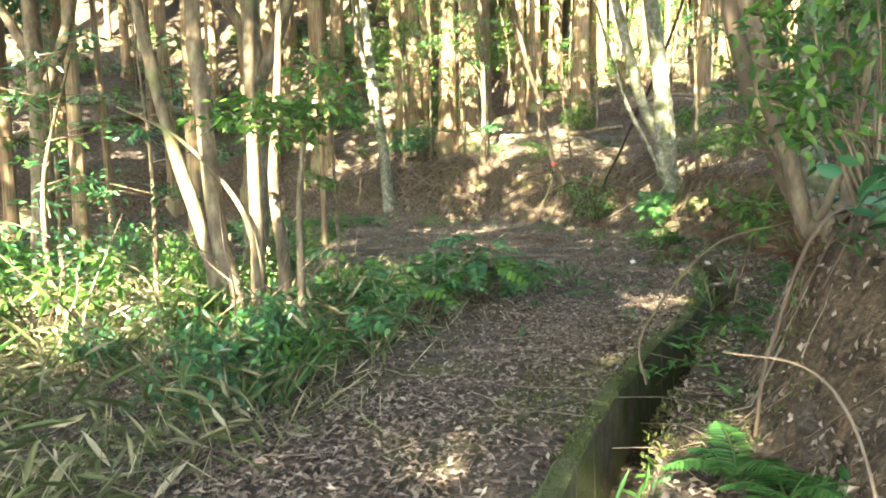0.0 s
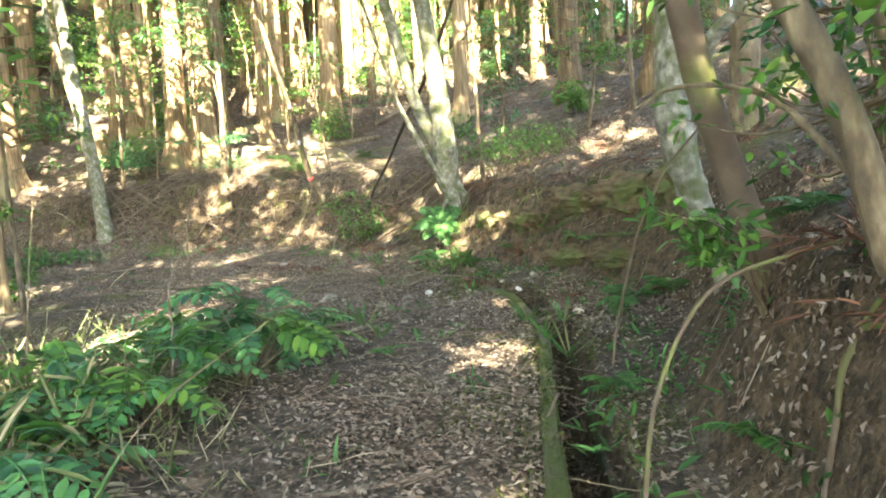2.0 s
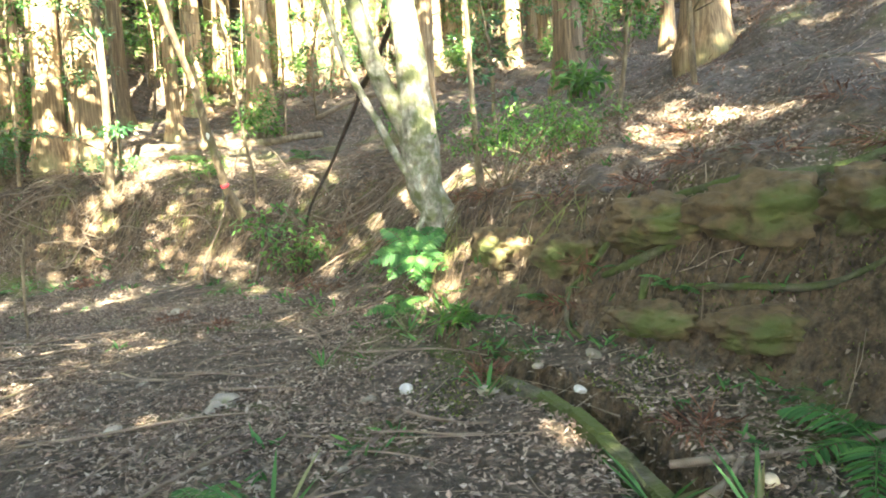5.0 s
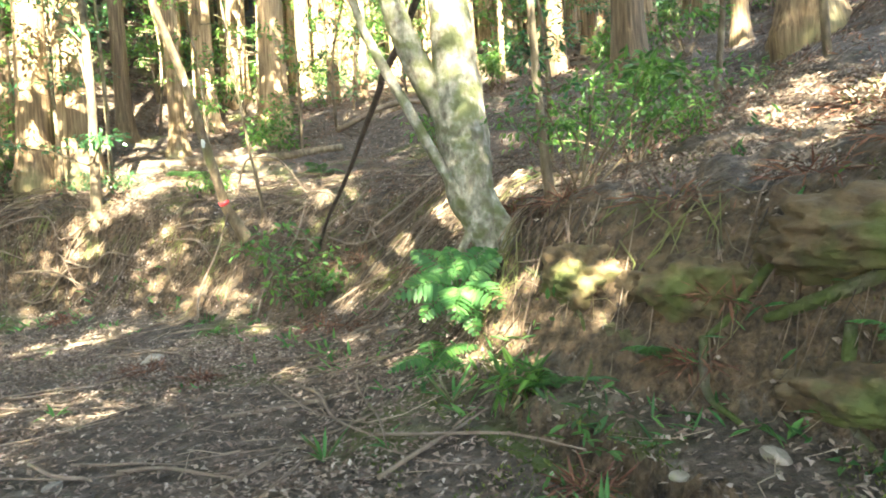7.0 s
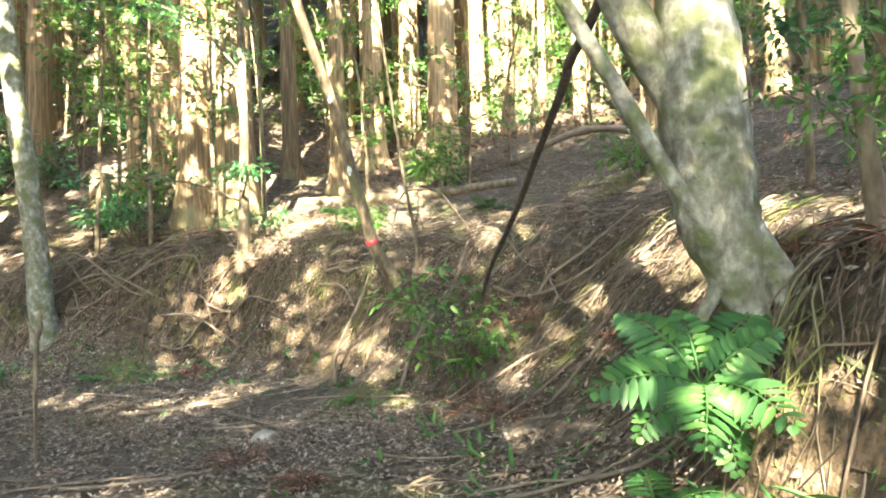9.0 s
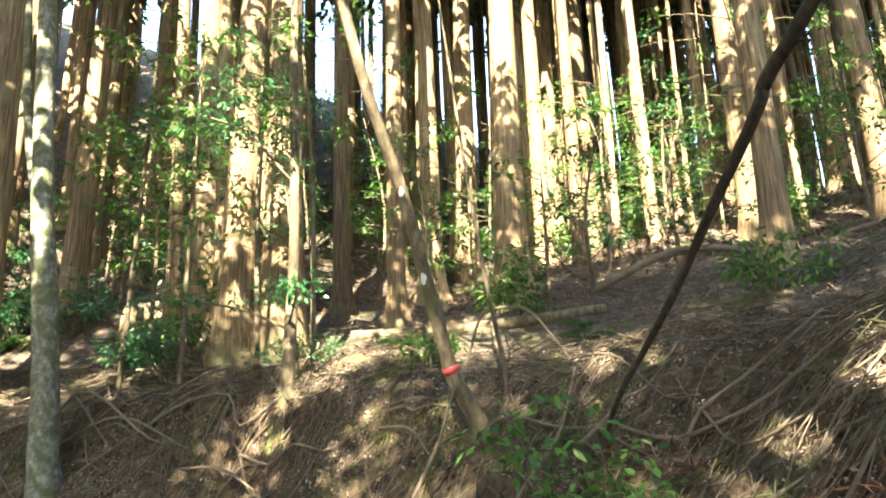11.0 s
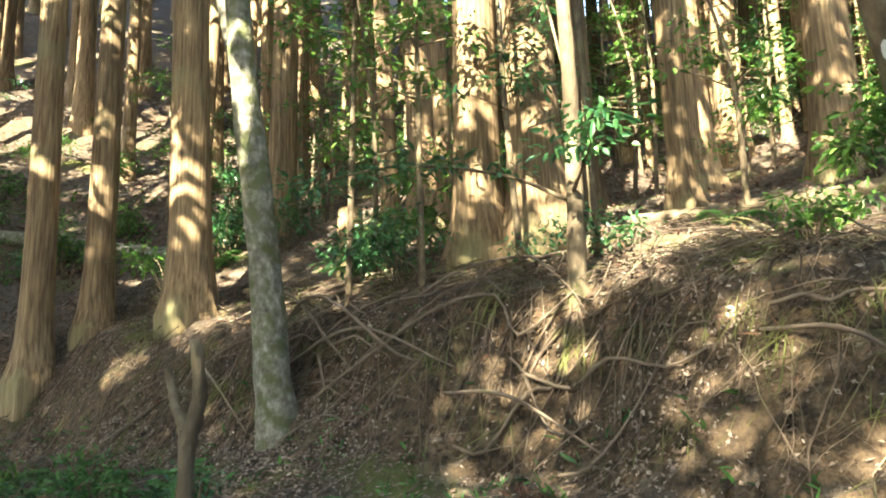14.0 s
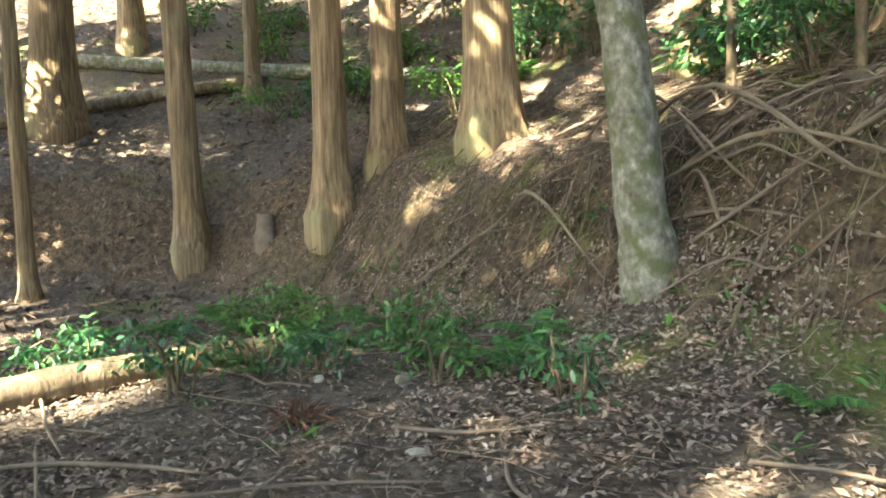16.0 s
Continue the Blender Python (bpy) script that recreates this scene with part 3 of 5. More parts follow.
# Dark dead pole that leans across the gully
g = Geo()
tube(g, smooth_line([(-3.05, 15.5, ground(-3.05, 15.5) - 0.2), (-2.85, 15.2, 1.2), (-2.5, 14.5, 1.62), (-2.25, 14.0, 1.97), (-2.0, 13.5, 2.33), (-1.96, 13.42, 2.42), (-1.72, 13.0, 2.68), (-1.3, 12.3, 3.4), (-0.9, 11.8, 4.3)], 5), (0.018, 0.02, 0.026, 0.032, 0.028, 0.02), 9, 0.08)
tagged(part("dead_pole", g, DARK), "dark dead pole leaning out over the gully", "dead tree")

# Small tree on the rim, its roots spread down the face
M = (-6.27, 16.9, ground(-6.27, 16.9))
limb_tree("rim_sapling", M, [
    ([(0, 0, -0.2), (0, 0, 0.1), (0.02, 0.02, 0.9), (0.04, 0.0, 2.0), (-0.05, 0.05, 4.5), (0.1, 0, 7)], (0.1, 0.075, 0.062, 0.055, 0.045, 0.02)),
    ([(0.0, 0, 0.65), (-0.4, -0.35, 0.85), (-1.0, -0.8, 0.92), (-1.7, -0.9, 0.9)], (0.016, 0.012, 0.009, 0.004)),
    ([(0.0, 0, 0.7), (0.3, -0.4, 0.88), (0.6, -0.9, 0.9)], (0.016, 0.011, 0.004)),
    ([(0.0, 0, 2.3), (-0.5, -0.2, 2.9), (-1.2, -0.1, 3.3)], (0.016, 0.012, 0.005)),
    ([(0.0, 0, 1.7), (-0.15, 0.1, 2.4), (-0.1, -0.1, 2.9)], (0.014, 0.01, 0.005))],
    BROWN, "young tree on the rim with roots clutching the bank",
    leafage=sprays([(-0.4, -0.35, 0.88), (-0.7, -0.6, 0.92), (-1.0, -0.8, 0.95), (-1.3, -0.85, 0.93), (-1.7, -0.9, 0.92), (-1.9, -0.7, 0.95), (0.3, -0.4, 0.92), (0.6, -0.9, 0.92), (0.4, -0.7, 0.95), (0.1, -0.5, 0.9),
                    (-1.2, -0.1, 3.3), (-0.8, -0.1, 3.1), (-1.5, 0, 3.2), (-0.5, -0.2, 2.9), (-0.1, -0.1, 2.9), (-0.9, 0.1, 3.5), (-1.9, 0.1, 3.5), (-2.2, 0.1, 3.3), (0.0, 0, 2.5), (-0.6, 0.3, 3.7)], 42, 12, 0.085, 0.3, 0.3))


def root_system(name, starts, seed, label, reach=(0.5, 1.1), r=0.0095, mat=None):
    """Roots that creep down the face of the bank from their starting points."""
    own = np.random.default_rng(seed)
    nest = thing(name, (0, 0, 0), label, "roots")
    for x, y, n in starts:
        for i in range(n):
            a = own.uniform(-2.7, -0.45)
            length = own.uniform(*reach)
            pts, px, py = [], x, y
            for k in range(7):
                z = ground(px, py)
                pts.append((px, py, z + (0.01 if k else -0.06) + own.uniform(0.0, 0.03)))
                a += own.normal(0, 0.35)
                px, py = px + math.cos(a) * length / 7, py + math.sin(a) * length / 7
            g = Geo()
            rr = r * own.uniform(0.5, 1.2)
            tube(g, smooth_line(pts, 3), (rr, rr * 0.8, rr * 0.35), 6, 0.1, i)
            part("root", g, mat or ROOT, nest)
    return nest


root_system("sapling_roots", [(-6.27, 16.85, 11), (-6.9, 16.95, 6), (-5.7, 16.7, 5)], 4, "bare brown roots spreading down the earth bank", (0.5, 1.1), 0.012)
root_system("bank_roots", [(-4.1, 15.9, 6), (-3.4, 15.6, 4), (-7.6, 16.6, 4), (-9.4, 16.7, 4), (-8.0, 16.6, 3)], 9, "thin twisted roots and suckers on the bank", (0.7, 1.6), 0.011)

# Right-hand trees over the gutter
H = (0.35, 3.95, ground(0.35, 3.95))
hz = H[2]
crooked = limb_tree("crooked_tree", H, [
    ([(0.12, 0.02, -0.35), (0.02, 0, 0.1), (-0.07, 0.03, 0.91 - hz), (-0.18, 0.05, 1.31 - hz), (-0.3, 0.16, 1.69 - hz), (-0.35, 0.3, 2.0 - hz), (-0.9, 0.6, 4.0 - hz), (-1.6, 0.9, 6.5 - hz)], (0.065, 0.055, 0.048, 0.046, 0.046, 0.042, 0.03, 0.018)),
    ([(0.05, 0.02, 0.15), (0.1, 0.1, 1.1 - hz), (0.05, 0.3, 1.6 - hz), (0.1, 0.4, 2.4 - hz), (0.2, 0.5, 4.5 - hz)], (0.035, 0.03, 0.026, 0.022, 0.012)),
    ([(-0.05, 0, 0.2), (-0.02, -0.1, 1.0 - hz), (0.12, -0.15, 1.5 - hz), (0.2, -0.2, 2.4 - hz)], (0.024, 0.02, 0.018, 0.01)),
    ([(-0.12, 0.04, 1.1 - hz), (-0.3, 0.3, 1.42 - hz), (-0.5, 0.6, 1.5 - hz), (-0.62, 0.75, 1.44 - hz)], (0.014, 0.011, 0.009, 0.004))],
    BROWN, "crooked multi-stemmed evergreen tree on the bank above the gutter", leafage=shade_crown((-0.6, 0.6, 5.0), (2.8, 2.4, 1.7), 8000, 8, 0.18, 46))
own = np.random.default_rng(81)
tips = [(own.uniform(-0.45, 0.35), own.uniform(0.0, 0.8), own.uniform(1.2, 2.1) - hz) for k in range(26)]
part("foliage", sprays(tips, 14, 82, 0.06, 0.16, 0.5, 0.5), FRESH, crooked)
for k, tip in enumerate(tips):
    g = Geo()
    tube(g, smooth_line([(-0.02, 0.08, tip[2] * 0.6 + 0.2), np.array(tip) * 0.6 + (0, 0.03, 0.25 * tip[2]), tip], 4), (0.008, 0.005, 0.002), 5)
    part("twig", g, BROWN, crooked)
root_system("crooked_tree_roots", [(0.38, 3.95, 6), (0.3, 4.2, 4), (0.42, 3.6, 4)], 83, "bare curling roots hanging from the bank under the crooked tree", (0.35, 0.7), 0.012)
H2 = (0.4, 5.2, ground(0.4, 5.2))
limb_tree("dark_tree", H2, [
    ([(0.15, 0.1, -0.4), (0.02, 0, 0.0), (-0.2, -0.15, 0.5), (-0.4, -0.32, 1.0), (-0.6, -0.42, 2.0), (-0.9, -0.5, 5), (-1.1, -0.5, 10)], (0.1, 0.08, 0.066, 0.062, 0.058, 0.05, 0.03))],
    ROOT, "dark reddish trunk leaning out over the path", leafage=shade_crown((-1.2, -0.6, 10.0), (4.0, 3.0, 2.2), 10000, 9, 0.2, 56))
H3 = (0.82, 6.85, ground(0.82, 6.85))
limb_tree("lichened_tree", H3, [
    ([(0.05, 0.05, -0.5), (-0.05, 0, 0.1), (-0.16, -0.1, 0.79 - H3[2]), (-0.29, -0.18, 1.06 - H3[2]), (-0.4, -0.22, 1.45 - H3[2]), (-0.42, -0.2, 1.9 - H3[2]), (-0.3, 0.1, 4), (-0.2, 0.4, 11.5)], (0.11, 0.09, 0.085, 0.1, 0.115, 0.11, 0.1, 0.05)),
    ([(-0.36, -0.2, 1.15), (-0.2, -0.3, 1.5), (-0.05, -0.42, 1.7), (0.1, -0.6, 2.2)], (0.06, 0.05, 0.04, 0.02))],
    PALE, "lichen-patched pale trunk at the foot of the bank", leafage=shade_crown((-0.4, 0.5, 11.6), (4.6, 3.6, 2.5), 9000, 10, 0.2, 48))
N = (-0.8, 11.9, ground(-0.8, 11.9))
limb_tree("bank_sapling", N, [([(0, 0, -0.2), (0, 0, 0.1), (-0.03, 0, 0.5), (-0.05, 0.03, 1.2), (-0.1, 0, 3)], (0.05, 0.04, 0.03, 0.026, 0.012))], BROWN, "bare thin sapling on the earth bank")

# Bush of many stems on the flat
S = (-4.0, 4.75, ground(-4.0, 4.75))
limb_tree("many_stemmed_tree", S, [
    ([(0.05, 0, -0.3), (0.0, 0, 0.2), (-0.15, 0, 0.85), (-0.3, 0.05, 2.0), (-0.4, 0.1, 2.8), (-0.5, 0.2, 6)], (0.1, 0.085, 0.075, 0.07, 0.065, 0.03)),
    ([(-0.08, -0.05, -0.2), (-0.2, -0.05, 0.6), (-0.5, -0.1, 1.55), (-0.8, -0.12, 2.75), (-1.2, -0.2, 5)], (0.075, 0.062, 0.055, 0.048, 0.025)),
    ([(0.15, 0.1, -0.2), (0.1, 0.2, 0.7), (0.0, 0.32, 1.55), (-0.1, 0.5, 2.8), (0.1, 0.8, 5.5)], (0.065, 0.058, 0.05, 0.045, 0.025)),
    ([(0.3, 0.25, -0.2), (0.3, 0.3, 0.5), (0.22, 0.3, 1.2), (0.3, 0.3, 2.0), (0.35, 0.35, 3.2)], (0.06, 0.055, 0.045, 0.035, 0.012)),
    ([(0.2, 0.0, -0.2), (0.25, 0.0, 0.3), (0.12, 0.0, 1.0), (-0.4, -0.1, 1.6), (-0.9, -0.3, 1.9)], (0.03, 0.03, 0.022, 0.016, 0.008))],
    BROWN, "clump of sunlit grey-brown stems rising from one root", leafage=shade_crown((-0.8, 0.2, 6.5), (3.0, 3.0, 1.5), 6000, 13, 0.16, 40))
for i, (x, y, r) in enumerate(((-7.6, 8.2, 0.12), (-9.5, 6.0, 0.1), (-11.5, 9.4, 0.14), (-6.8, 10.4, 0.05), (-13.5, 7.0, 0.16), (-15.0, 10.5, 0.15), (-12.0, 3.0, 0.15))):
    cedar(x, y, r, (0.01, 0.0), 200 + i, 15)


# Added trees: their crowns, overhead out of view, are placed to block the sun.
for i, (x, y, h) in enumerate(((2.6, -1.2, 6.3), (2.4, 2.2, 4.8), (-0.6, -8.0, 8.2), (3.0, -7.5, 8.0), (1.9, 9.6, 4.8), (-5.6, 7.0, 8.4), (-8.6, 6.4, 8.2), (-11.6, 6.6, 8.6), (-14.2, 8.6, 11.5), (-7.2, 3.0, 10.6), (-10.6, 2.4, 10.8), (-3.6, 1.0, 9.0), (-4.8, -1.8, 9.6), (-13.6, 3.6, 12.0), (-16.6, 5.4, 12.5), (-19.4, 8.0, 11.0), (-18.2, 2.0, 9.0), (-21.5, 5.0, 9.0), (-18.6, 11.5, 9.5), (-15.6, 9.3, 5.6), (-18.4, 8.4, 5.2))):
    limb_tree("evergreen_oak", on_ground(x, y), [
        ([(0, 0, -0.4), (0.02, 0, 0.3), (0.1, 0.05, 2.0), (0.0, 0.1, 4.0), (-0.1, 0.0, h)], (0.2, 0.15, 0.13, 0.1, 0.03)),
        ([(0.08, 0.05, 2.4), (0.6, 0.3, 4.0), (1.2, 0.5, h - 0.4)], (0.08, 0.06, 0.02)), ([(0.05, 0.08, 3.0), (-0.6, -0.2, 4.6), (-1.3, -0.4, h - 0.2)], (0.07, 0.05, 0.02))],
        BROWN, "added broad-crowned tree whose unseen crown shades path and slope", leafage=shade_crown((0, 0, h), (3.0, 2.8, 1.9), 7000 if i in (8, 13, 14, 15, 18, 19, 20) else 4200, 600 + i, 0.22, 40 if i in (8, 13, 14, 15, 18, 19, 20) else 28 if i < 5 else 22))


# Two more, unseen behind the start, added to keep sun off the near path.
for foot, centre, spread, seed in (((-1.9, -1.8), (0.8, 0.8, 5.0), (1.7, 1.6, 1.5), 641), ((-2.1, -0.6), (1.1, 2.2, 6.3), (2.0, 1.8, 1.5), 642)):
    cx, cy, cz = centre
    limb_tree("evergreen_oak", on_ground(*foot), [
        ([(0, 0, -0.4), (0.02, 0, 0.3), (cx * 0.1, 0.05, 2.0), (cx * 0.4, cy * 0.3, 3.6), (cx, cy, cz)], (0.13, 0.1, 0.08, 0.06, 0.02)),
        ([(cx * 0.3, cy * 0.2, 3.2), (cx * 1.4, cy * 0.5, cz - 0.5)], (0.045, 0.02)), ([(cx * 0.35, cy * 0.25, 3.4), (0.0, cy * 0.9, cz - 0.3)], (0.045, 0.02))],
        BROWN, "leaning tree added unseen behind the start to shade the path", leafage=shade_crown(centre, spread, 5200, seed, 0.2, 28))


# ---- ferns, shrubs, grasses ----
def frond_geo(length, own, pairs=17, width=0.3, leaflet=0.055):
    """One arching frond along +x: a midrib with leaflets on both sides."""
    u = np.linspace(0, 1, 9)
    mid = np.stack([u * length * 0.92, 0 * u, length * (0.75 * u - 0.75 * u * u)], -1)
    g = Geo()
    tube(g, mid, (0.006, 0.004, 0.0015), 4)
    k = np.linspace(0.16, 0.98, pairs)
    at = np.stack([np.interp(k, u, mid[:, i]) for i in range(3)], -1)
    size = length * width * np.sin(np.pi * np.clip(k * 0.86 + 0.16, 0, 1)) ** 0.8
    for s in (-1, 1):
        way = np.stack([np.full(pairs, 0.35), np.full(pairs, s * 1.0), 0.12 - 0.5 * k], -1) + own.normal(0, 0.06, (pairs, 3))
        leaves(g, at, way, np.array([0, 0, 1.0]) + own.normal(0, 0.1, (pairs, 3)), size, length * leaflet * np.ones(pairs), 0.1, 0.15)
    return g


def fern(at, length, count, seed, label="green fern with arching fronds growing from the ground", tilt=0.0, hang=0.0, pairs=17, leaflet=0.055):
    own = np.random.default_rng(seed)
    plant = thing("fern", at, label, "fern", "ferns")
    shapes = [part("frond", frond_geo(length * s, own, pairs, 0.3, leaflet), FERN, plant) for s in (1.0, 0.8)]
    for i in range(count):
        ob = shapes[i] if i < 2 else shapes[i % 2].copy()
        if i >= 2:
            scene.collection.objects.link(ob)
        a = i * 6.283 / count + own.uniform(-0.3, 0.3)
        ob.rotation_euler = (own.uniform(-0.15, 0.15), own.uniform(-0.5, 0.15) + tilt, a)
    plant.rotation_euler = (hang, 0, 0)
    return plant


def on(x, y, up=0.0):
    return (x, y, ground(x, y) + up)


fern((-1.42, 11.88, 0.68), 0.5, 11, 1, "bright green fern hanging from the bank below the leaning tree", 0.1, 0.75, 12, 0.085)
fern(on(-1.6, 11.72, 0.02), 0.36, 7, 2, "bright green fern at the foot of the leaning tree", 0.1, 0.3, 12, 0.08)
for i, (x, y, l, n) in enumerate(((-11.2, 15.3, 0.4, 7), (-12.0, 15.1, 0.45, 7), (-13.2, 15.3, 0.4, 7), (-9.4, 15.2, 0.3, 6), (-10.3, 15.2, 0.35, 6), (-8.9, 15.4, 0.3, 6), (-11.9, 13.9, 0.3, 6), (-12.9, 14.2, 0.35, 6), (-7.4, 15.6, 0.25, 5), (0.45, 8.25, 0.5, 6), (0.98, 7.75, 0.42, 6), (0.72, 8.0, 0.36, 5), (-2.27, 8.29, 0.26, 6), (-0.47, 10.7, 0.3, 6), (0.0, 2.62, 0.32, 7), (0.15, 2.5, 0.3, 6), (-9.98, 15.64, 0.4, 7),
                                  (-12.5, 14.6, 0.45, 7), (-9.1, 15.75, 0.35, 6), (-10.6, 15.7, 0.4, 6), (0.2, 9.9, 0.24, 5), (0.62, 5.2, 0.35, 6), (0.1, 4.5, 0.26, 5), (-2.9, 15.0, 0.32, 6), (-11.6, 15.9, 0.4, 6),
                                  (-13.3, 16.1, 0.45, 6), (-0.95, 10.9, 0.22, 6), (-1.6, 7.1, 0.2, 5), (-9.6, 18.4, 0.5, 7), (-12.6, 18.9, 0.6, 8), (-5.4, 17.9, 0.4, 6), (-0.15, 5.9, 0.28, 6), (-3.3, 17.6, 0.4, 6))):
    fern(on(x, y, 0.01), l, n, 20 + i)


def dome(width, height, count, seed):
    own = np.random.default_rng(seed)
    a, r = own.uniform(0, 6.283, count), np.sqrt(own.uniform(0.05, 1, count)) * width
    return [(r[i] * math.cos(a[i]), r[i] * math.sin(a[i]), height * (1.05 - 0.55 * (r[i] / width) ** 2) * own.uniform(0.55, 1)) for i in range(count)]


def shrub(at, tips, seed, label, leaf=0.075, count=34, mat=None, radius=0.2, stem=0.009, name="evergreen_shrub", group="shrubs", wide=0.45):
    """Stems from one root to each tip, and leaves round the tips and along the way."""
    own = np.random.default_rng(seed)
    bush = thing(name, at, label, "shrub", group)
    for i, tip in enumerate(tips):
        tip = np.array(tip, float)
        g = Geo()
        tube(g, smooth_line([own.normal(0, 0.03, 3) * (1, 1, 0) - (0, 0, 0.05), tip * 0.45 + own.normal(0, 0.04, 3) + (0, 0, 0.08), tip], 4), (stem, stem * 0.7, stem * 0.35), 5)
        part("stem", g, BROWN, bush)
    tips2 = list(tips) + [np.array(t) * 0.72 + own.normal(0, 0.04, 3) for t in tips]
    part("foliage", sprays(tips2, count, seed, leaf, radius, 0.55, wide), mat or GLOSSY, bush)
    return bush


def pinnate_shrub(x, y, width, height, count, seed, label):
    """A bush of stems that carry sprays of paired glossy leaflets."""
    own = np.random.default_rng(seed)
    bush = thing("pinnate_shrub", on(x, y), label, "shrub", "shrubs")
    shapes = [part("leaf_spray", frond_geo(l, own, 7, 0.32, 0.125), GLOSSY if l < 0.4 else FRESH, bush) for l in (0.32, 0.38, 0.42)]
    for i, tip in enumerate(dome(width, height, count, seed)):
        ob = shapes[i] if i < 3 else shapes[(0, 1, 0, 1, 2)[i % 5]].copy()
        if i >= 3:
            scene.collection.objects.link(ob)
        ob.location = tip
        ob.rotation_euler = (own.uniform(-0.4, 0.4), own.uniform(-0.1, 0.9), math.atan2(tip[1], tip[0]) + own.normal(0, 0.6))
        if i % 3 == 0:
            g = Geo()
            tube(g, smooth_line([own.normal(0, 0.04, 3) * (1, 1, 0) - (0, 0, 0.05), np.array(tip) * 0.5 + own.normal(0, 0.03, 3), tip], 4), (0.008, 0.006, 0.003), 5)
            part("stem", g, BROWN, bush)


for i, (x, y, w, h, n) in enumerate(((-2.4, 6.3, 0.42, 0.66, 56), (-2.75, 5.6, 0.4, 0.5, 34), (-2.25, 6.95, 0.25, 0.34, 16), (-2.9, 4.6, 0.4, 0.45, 26), (-3.3, 5.6, 0.5, 0.6, 30))):
    pinnate_shrub(x, y, w, h, n, 700 + i, "glossy green shrub with paired leaflets beside the path")
LUSH = "dark glossy evergreen shrub beside the path"
shrub(on(-3.3, 7.4), dome(0.5, 0.4, 9, 6), 36, LUSH, 0.08, 26, radius=0.18)
shrub(on(-3.1, 3.6), dome(0.5, 0.5, 10, 7), 37, LUSH, 0.08, 26, radius=0.18)
shrub(on(-3.0, 14.75), [(-0.2, 0, 0.9), (0.05, -0.1, 0.75), (-0.5, 0.1, 0.8), (0.2, 0.1, 0.6), (-0.1, 0.1, 0.45), (-0.35, -0.2, 0.6), (0.35, -0.1, 0.4), (-0.7, 0.2, 0.7), (0.1, -0.15, 0.2), (-0.3, -0.25, 0.3)], 38, "spreading shrub with light green leaves in the gully", 0.095, 22, FRESH, 0.2)
shrub(on(0.3, 4.9), [(x, y, 1.04 + dz - ground(0.3, 4.9)) for x, y, dz in ((-0.42, -0.28, 0.0), (-0.5, -0.2, 0.03), (-0.33, -0.32, -0.02), (-0.25, -0.3, -0.05), (-0.4, -0.2, -0.05), (-0.18, -0.25, -0.02))], 39, "sunlit sprig of pale green leaves above the gutter", 0.075, 16, FRESH, 0.1)
shrub(on(0.75, 2.7), [(-0.3, -0.4, 0.2), (-0.35, -0.1, 0.32), (-0.25, -0.4, 0.28), (-0.2, -0.2, 0.4), (-0.2, 0.2, 0.35), (-0.1, 0.0, 0.45)], 40, "shrub with broad shiny dark green leaves on the bank", 0.11, 11, GLOSSY, 0.2, wide=0.5)
shrub(on(0.5, 3.5), [(-0.5, 0.0, 0.55), (-0.35, 0.1, 0.75), (-0.25, -0.2, 0.5), (-0.4, 0.3, 0.95), (-0.15, 0.1, 1.05), (0.0, -0.2, 0.9), (-0.2, 0.3, 0.5), (0.1, 0.2, 0.6), (-0.3, -0.3, 0.9), (-0.1, -0.3, 1.2)], 41, "leafy evergreen shrub on the bank above the gutter", 0.08, 26, FRESH, 0.2)
shrub(on(0.7, 4.8), [(-0.3, 0, 0.7), (-0.5, 0.2, 0.95), (-0.2, 0.3, 1.15), (0.0, 0.0, 0.9), (0.2, 0.2, 0.6), (-0.1, -0.3, 1.3), (0.3, 0.1, 1.1), (-0.6, -0.1, 1.3), (-0.4, -0.3, 1.1), (-0.7, 0.3, 1.4)], 42, "leafy evergreen shrub on the bank above the gutter", 0.07, 34, GLOSSY, 0.24)
shrub(on(-0.6, 11.95), [(-0.3, -0.4, 0.6), (0.0, -0.5, 0.62), (0.3, -0.55, 0.65), (0.55, -0.5, 0.62), (0.1, -0.2, 0.7), (-0.15, -0.15, 0.55), (0.75, -0.4, 0.66), (0.4, -0.2, 0.5), (0.95, -0.5, 0.6), (-0.45, -0.15, 0.5)], 43, "small-leaved shrub overhanging the edge of the bank", 0.05, 46, FRESH, 0.2)
shrub(on(-0.1, 12.4), dome(0.55, 0.6, 12, 9), 44, "small-leaved shrub on top of the bank", 0.05, 40, FRESH, 0.2)
shrub(on(-6.5, 17.5), dome(0.6, 0.5, 10, 10), 45, "low evergreen shrub among the cedar roots", 0.06, 30, GLOSSY, 0.2)
shrub(on(-1.15, 10.95), dome(0.14, 0.16, 6, 11), 46, "rosette of long pale green leaves beside the gutter", 0.15, 7, FRESH, 0.06, wide=0.22, name="leafy_rosette")
shrub(on(-4.75, 16.9), dome(0.4, 0.4, 9, 12), 47, "low leafy shrub on the rim of the bank", 0.06, 30, FRESH, 0.18)
shrub(on(0.9, 16.2), dome(0.5, 0.6, 9, 13), 48, "shrub with long leaves below the cedars", 0.2, 12, FRESH, 0.2, wide=0.3)
shrub(on(-8.2, 17.4), dome(0.5, 0.9, 12, 14), 49, "dark evergreen shrub behind the mossy tree", 0.07, 34, GLOSSY, 0.24)
shrub(on(-11.9, 15.4), dome(0.5, 0.45, 10, 15), 50, "leafy shrub at the foot of the bank", 0.07, 28, FRESH, 0.18)
